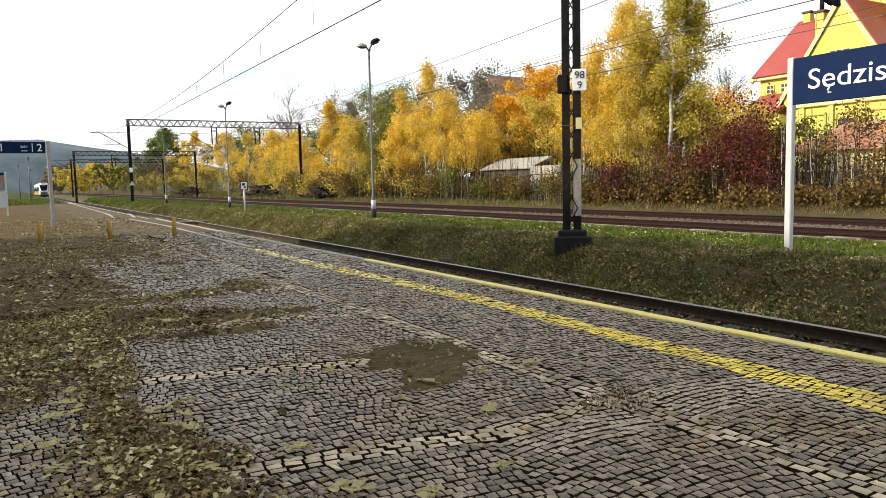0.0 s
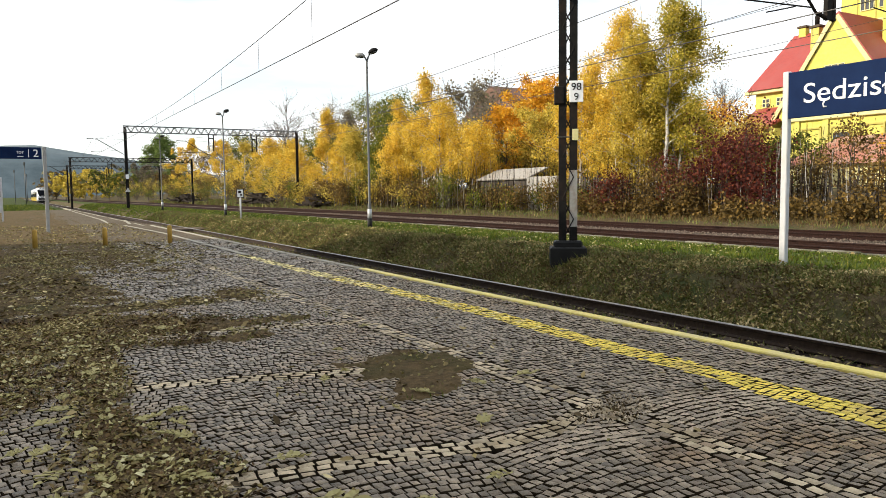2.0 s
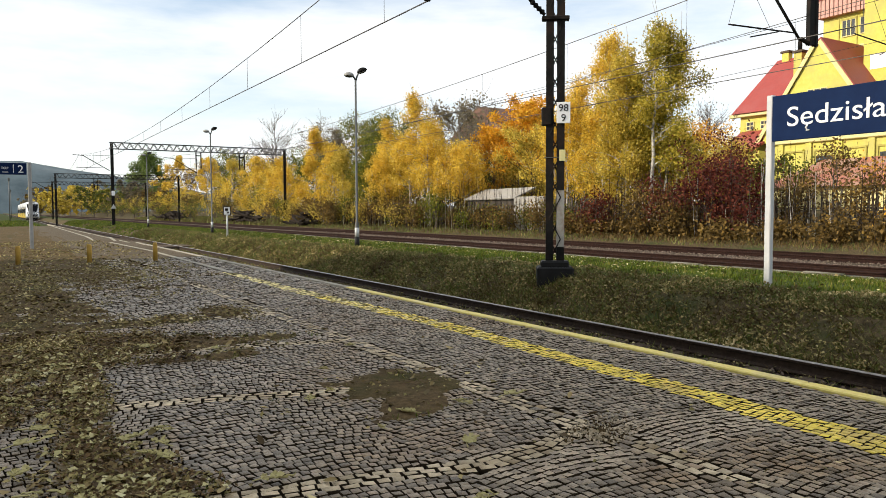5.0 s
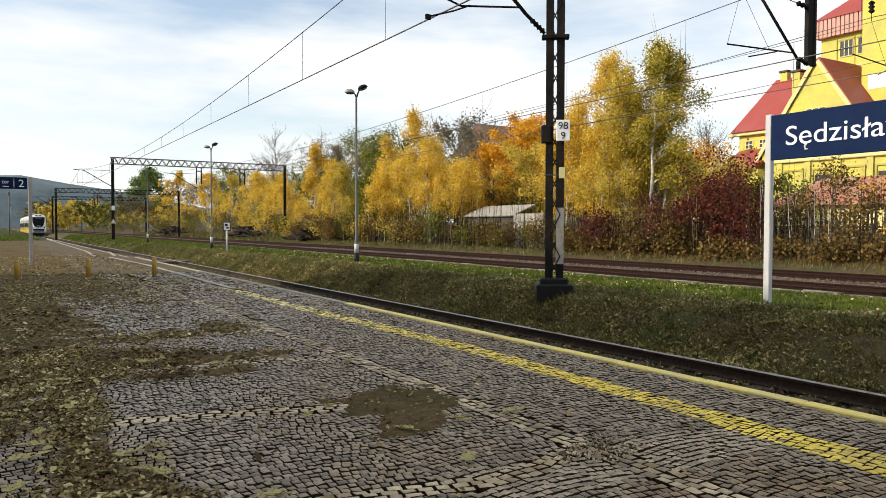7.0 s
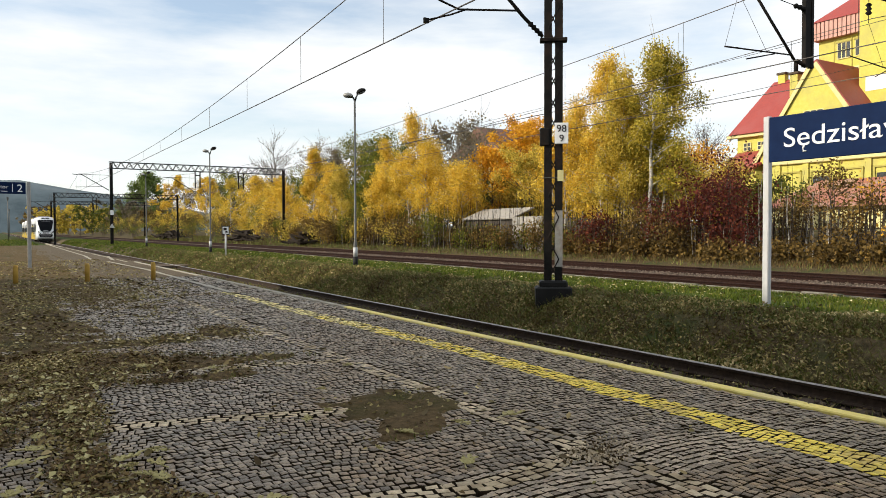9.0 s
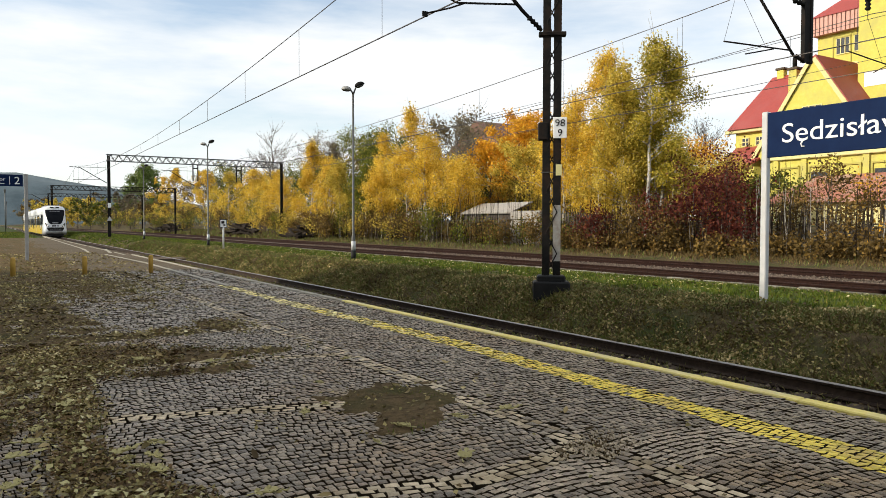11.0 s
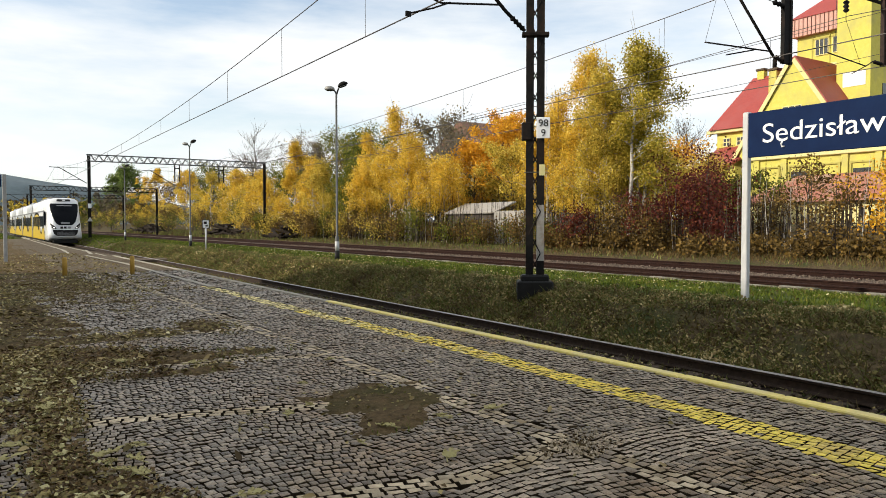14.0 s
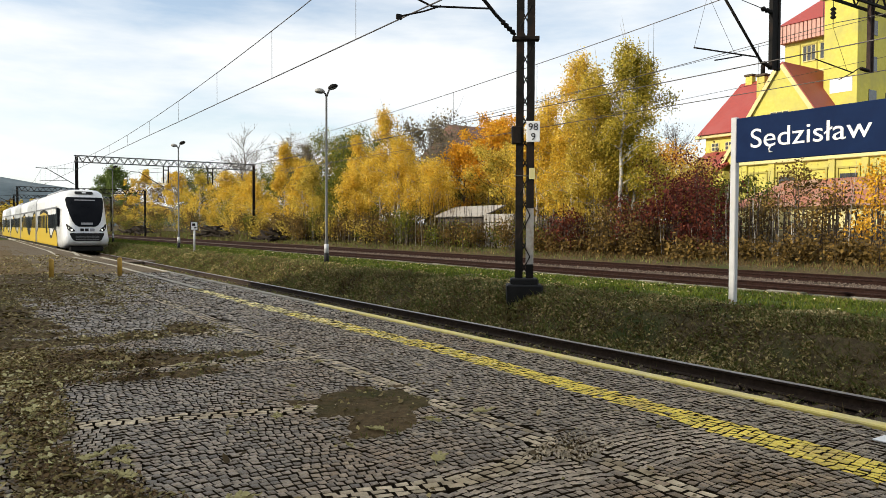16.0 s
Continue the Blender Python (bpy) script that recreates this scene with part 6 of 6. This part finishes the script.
def bare_stems():
    r = np.random.default_rng(41)
    bm = bmesh.new()
    for i in range(1300):
        x, y = 27.6 + 5.0 * r.random() ** 1.3, 9 + 62 * r.random() ** 1.1
        h = r.uniform(1.2, 4.2)
        if y < 19 and i % 3:
            continue
        ax, ay = r.normal(0, 0.08, 2) * h
        z = ground_z(x)
        add_tube(bm, [(x, y, z), (x + ax * 0.4 + r.normal(0, 0.03), y + ay * 0.4, z + h * 0.5), (x + ax, y + ay, z + h)], [0.022, 0.014, 0.005], 3, False, 0 if r.random() < 0.86 else 1)
    tagged(link_mesh("bare_stems", bm, [M_STEM, M_BIRCH]), "thicket of thin bare stems under the trees", "undergrowth", kind="stuff")


bare_stems()


def frond(x, y, length, turn, seed):
    """A fallen compound leaf: a stalk with paired leaflets."""
    r = np.random.default_rng(seed)
    ob = thing("fallen_leaf", "large pale green compound leaf fallen on the setts", "leaf", "large leaves on the platform", (x, y, 0.012, turn))
    part("stalk", tube([(0, 0, 0.006), (length * 0.5, 0.02, 0.016), (length, 0, 0.01)], [0.004, 0.003, 0.0015], 5), M_FROND, ob)
    for k in range(7):
        u = 0.32 + 0.68 * (k // 2) / 3
        s = 0 if k == 6 else (1 if k % 2 else -1)
        bm = bmesh.new()
        ln, wd = length * r.uniform(0.28, 0.44), length * r.uniform(0.08, 0.125)
        prev = None
        for i in range(6):
            v = i / 5
            w = wd * math.sin(math.pi * (0.06 + 0.9 * v)) ** 0.8
            z = 0.012 + 0.016 * r.random() * v
            row = [bm.verts.new((ln * v, -w, z + 0.008)), bm.verts.new((ln * v, 0, z)), bm.verts.new((ln * v, w, z + 0.008))]
            if prev:
                for q in range(2):
                    bm.faces.new((prev[q], row[q], row[q + 1], prev[q + 1]))
            prev = row
        o = part("leaflet", bm, M_FROND, ob)
        o.location, o.rotation_euler = (length * min(u, 1), 0, 0), (r.normal(0, 0.15), r.normal(0, 0.04), s * r.uniform(0.6, 1.1))


FRONDS = [(3.15, 4.40, 0.30), (2.45, 4.33, 0.22), (2.82, 4.52, 0.28), (2.32, 3.55, 0.26), (2.06, 2.88, 0.20), (1.10, 3.10, 0.32), (0.80, 4.20, 0.26), (0.15, 4.12, 0.30),
          (-0.02, 4.95, 0.34), (0.60, 7.30, 0.34), (2.38, 6.05, 0.16), (1.90, 5.00, 0.20), (3.15, 6.95, 0.2), (1.08, 3.68, 0.26), (2.08, 4.12, 0.10), (2.18, 5.32, 0.18),
          (0.55, 4.70, 0.3), (0.30, 5.25, 0.28), (0.62, 3.75, 0.3), (0.45, 6.1, 0.3), (1.6, 2.85, 0.28), (1.75, 7.5, 0.3), (1.35, 7.9, 0.28), (0.2, 6.6, 0.26)]
fr = np.random.default_rng(91)
for i in range(22):
    FRONDS.append((float(fr.uniform(-0.35, 0.85)), float(fr.uniform(3.1, 6.4)), float(fr.uniform(0.12, 0.26))))
for i, (x, y, ln) in enumerate(FRONDS):
    frond(x, y, ln * 0.62, (i * 137) % 360, 500 + i)

heap = thing("rubble_heap", "small heap of grey crumbled mortar and twigs on the setts", "rubble", at=(3.28, 3.42, 0.0, 20))
M_RUBBLE = material("crumbled_mortar", (0.24, 0.195, 0.135), (0.6, 0.51, 0.375), 30, 0.95, vary=0.4, spec=0.1)
rr = np.random.default_rng(77)
for i in range(420):
    bm = bmesh.new()
    bmesh.ops.create_icosphere(bm, subdivisions=1, radius=1)
    s = rr.uniform(0.004, 0.010)
    for v in bm.verts:
        v.co = Vector((v.co.x * s * rr.uniform(0.7, 1.4), v.co.y * s * rr.uniform(0.7, 1.4), v.co.z * s * rr.uniform(0.5, 1)))
    a, q = rr.uniform(0, 6.28), rr.random() ** 0.6
    px, py = 0.40 * q * math.cos(a) * (1 + 0.2 * math.sin(3 * a)), 0.25 * q * math.sin(a) * (1 + 0.2 * math.cos(2 * a))
    o = part("lump", bm, M_RUBBLE if i % 3 else M_SOIL, heap)
    o.location = (px, py, 0.003 + 0.010 * (1 - q))
    o.rotation_euler = (rr.uniform(0, 3), rr.uniform(0, 3), 0)

# ---- setts ----


def band_a(x):
    return interp(x, (-2, 0.77, 1.66, 2.29, 2.74, 3.11), (3.75, 3.56, 3.44, 3.29, 3.35, 3.52))


def band_b(x):
    return interp(x, (-2, 0.2, 0.89, 1.48, 2.18, 2.95), (5.6, 5.73, 5.66, 5.51, 5.28, 5.03))


def band_c(x):
    return interp(x, (-2, 0.7, 1.6, 2.3, 3.1), (7.9, 7.60, 7.66, 7.55, 7.3))


BANDS = (band_a, band_b, band_c, lambda x: 9.75, lambda x: 1.35)


def yellow_mid(y):
    return interp(y, (1.0, 2.1, 2.75, 3.7, 5.0, 7.1, 9.7, 12.5, 17.0), (4.42, 4.46, 4.48, 4.53, 4.57, 4.66, 4.60, 4.50, 4.52))


def yellow_half(y):
    return interp(y, (1.0, 2.1, 2.75, 3.7, 5.0, 7.1, 9.7, 12.5, 17.0), (0.20, 0.20, 0.18, 0.155, 0.15, 0.155, 0.165, 0.15, 0.10))


def sett_verts(w, d, h, r, cap=0.94):
    """Twelve corners: a worn cap over a sunk body."""
    j = lambda: r.uniform(0.93, 1.05)
    out = []
    for k, z in ((cap, 0.0), (1.0, -0.010), (1.0, -h)):
        for sx, sy in ((-1, -1), (1, -1), (1, 1), (-1, 1)):
            out.append((sx * w / 2 * k * j(), sy * d / 2 * k * j(), z + (r.uniform(-0.003, 0.003) if z == 0 else 0)))
    return out


SETT_F = [(0, 1, 2, 3)] + [(4 * n + 4 + k, 4 * n + 4 + (k + 1) % 4, 4 * n + (k + 1) % 4, 4 * n + k) for n in range(2) for k in range(4)]
SETT_SLOT = [0] + [1] * 8
# paint runs over the edges of the yellow ones
CAP = {"g": 0.94, "p": 0.94, "y": 1.0, "f": 1.0}
M_JOINT = material("dirty_joint_stone", (0.012, 0.009, 0.005), (0.036, 0.026, 0.015), 20, 0.95, spec=0.05)


def lay_setts():
    r = random.Random(5)
    placed = []
    y = 1.45
    row = 0
    while y < 23.6:
        pitch = 0.064 if y < 10.5 else 0.085 if y < 16 else 0.12
        x = -1.7 + (row % 2) * 0.04
        while x < 5.42:
            w = pitch * (0.84 if y < 10.5 else 1.0) * r.uniform(0.84, 1.2)
            fr = ((x + 0.3) % 1.15) / 1.15 - 0.5
            yy = y + 0.30 * (0.25 - fr * fr) + r.gauss(0, 0.003)
            turn = -0.52 * fr + r.gauss(0, 0.03)
            xc = x + w / 2
            x += w
            if abs(xc - SEAM_X) < 0.112 or (xc < SEAM_X and min(abs(yy - b(xc)) for b in BANDS) < 0.102):
                continue
            if xc > 5.40 or dirt(xc, yy) > 1.15:
                continue
            half = yellow_half(yy) + 0.012 * hump(xc, yy, 4)
            kind = "y" if abs(xc - yellow_mid(yy)) < half and (yy < 11.5 or (yy < 17 and r.random() < 0.95)) and r.random() < 0.985 else "g"
            placed.append((kind, xc, yy, w * 0.90, pitch * r.uniform(0.84, 0.93), turn))
            if kind == "y" and r.random() < (yy - 5.5) / 7:
                placed[-1] = ("f",) + placed[-1][1:]
        y += pitch
        row += 1
    # plainer coarse setts behind the walker and along the house
    for x0, x1, y0, y1 in ((-1.7, 5.4, -5.0, 1.45), (-6.0, -1.75, -5.0, 12.0)):
        y = y0
        while y < y1:
            x = x0
            while x < x1:
                w = 0.13 * r.uniform(0.85, 1.2)
                placed.append(("g", x + w / 2, y + 0.065, w * 0.9, 0.115, r.gauss(0, 0.04)))
                x += w
            y += 0.13
    for s in (-1, 1, 0):
        y = 1.45
        while y < 20:
            d = r.uniform(0.08, 0.12)
            placed.append(("p" if r.random() < 0.6 else "g", SEAM_X + s * 0.068 + 0.008 * math.sin(y), y + d / 2, 0.064, d * 0.9, r.gauss(0, 0.06)))
            y += d
    for s in (-1, 0, 1):
        for b in BANDS:
            x = -1.7 + 0.04 * s
            while x < SEAM_X - 0.14:
                w = r.uniform(0.075, 0.115)
                slope = (b(x + 0.1) - b(x)) / 0.1
                placed.append(("p", x + w / 2, b(x + w / 2) + s * 0.066, w * 0.88, 0.058, math.atan(slope) + r.gauss(0, 0.04)))
                x += w
    mats = {"g": M_SETT, "y": M_SETT_YELLOW, "f": M_SETT_FADED, "p": M_SETT_PALE}
    shapes = {}
    for kind in mats:
        shapes[kind] = []
        for i in range(6):
            me = bpy.data.meshes.new("sett")
            w, d = (0.053, 0.052) if kind != "p" else (0.118, 0.104)
            me.from_pydata(sett_verts(w, d, 0.075, r, CAP[kind]), [], SETT_F)
            me.materials.append(mats[kind])
            me.materials.append(M_JOINT)
            me.polygons.foreach_set("material_index", SETT_SLOT)
            shapes[kind].append(me)
    rest = {k: ([], []) for k in mats}
    single = 0
    for kind, x, y, w, d, turn in placed:
        dz = 0.004 * hump(x, y, 9) + 0.006 * hump(x, y, 1.5, 7) + r.gauss(0, 0.0018)
        if single < 300 and 2.2 < x < 4.6 and 2.9 < y < 3.6:
            ob = new("sett", r.choice(shapes[kind]))
            ob.parent = platform
            ob.location, ob.rotation_euler = (x, y, dz), (r.gauss(0, 0.02), r.gauss(0, 0.02), turn)
            single += 1
            continue
        vs, fs = rest[kind]
        base = len(vs)
        c, s = math.cos(turn), math.sin(turn)
        tx, ty = r.gauss(0, 0.035), r.gauss(0, 0.035)
        for a, b, z in sett_verts(w, d, 0.075, r, CAP[kind]):
            vs.append((x + a * c - b * s, y + a * s + b * c, dz + z + a * tx + b * ty))
        fs.extend([tuple(base + q for q in f) for f in SETT_F])
    for kind, nm, lab in (("g", "grey_setts", "grey granite setts"), ("y", "yellow_setts", "setts painted yellow"), ("f", "faded_setts", "setts with faded yellow paint"), ("p", "pale_setts", "rows of larger pale setts")):
        ob = raw_mesh(nm, rest[kind][0], rest[kind][1], mats[kind], platform)
        ob.data.materials.append(M_JOINT)
        ob.data.polygons.foreach_set("material_index", SETT_SLOT * (len(rest[kind][1]) // 9))
        tagged(ob, lab, kind="stuff")


lay_setts()
bm = bmesh.new()
add_box(bm, (5.05, 1.6, 0.006), (5.42, 2.45, 0.012))
part("white_mark", bm, M_WHITE, platform, "worn white painted mark")

motions()
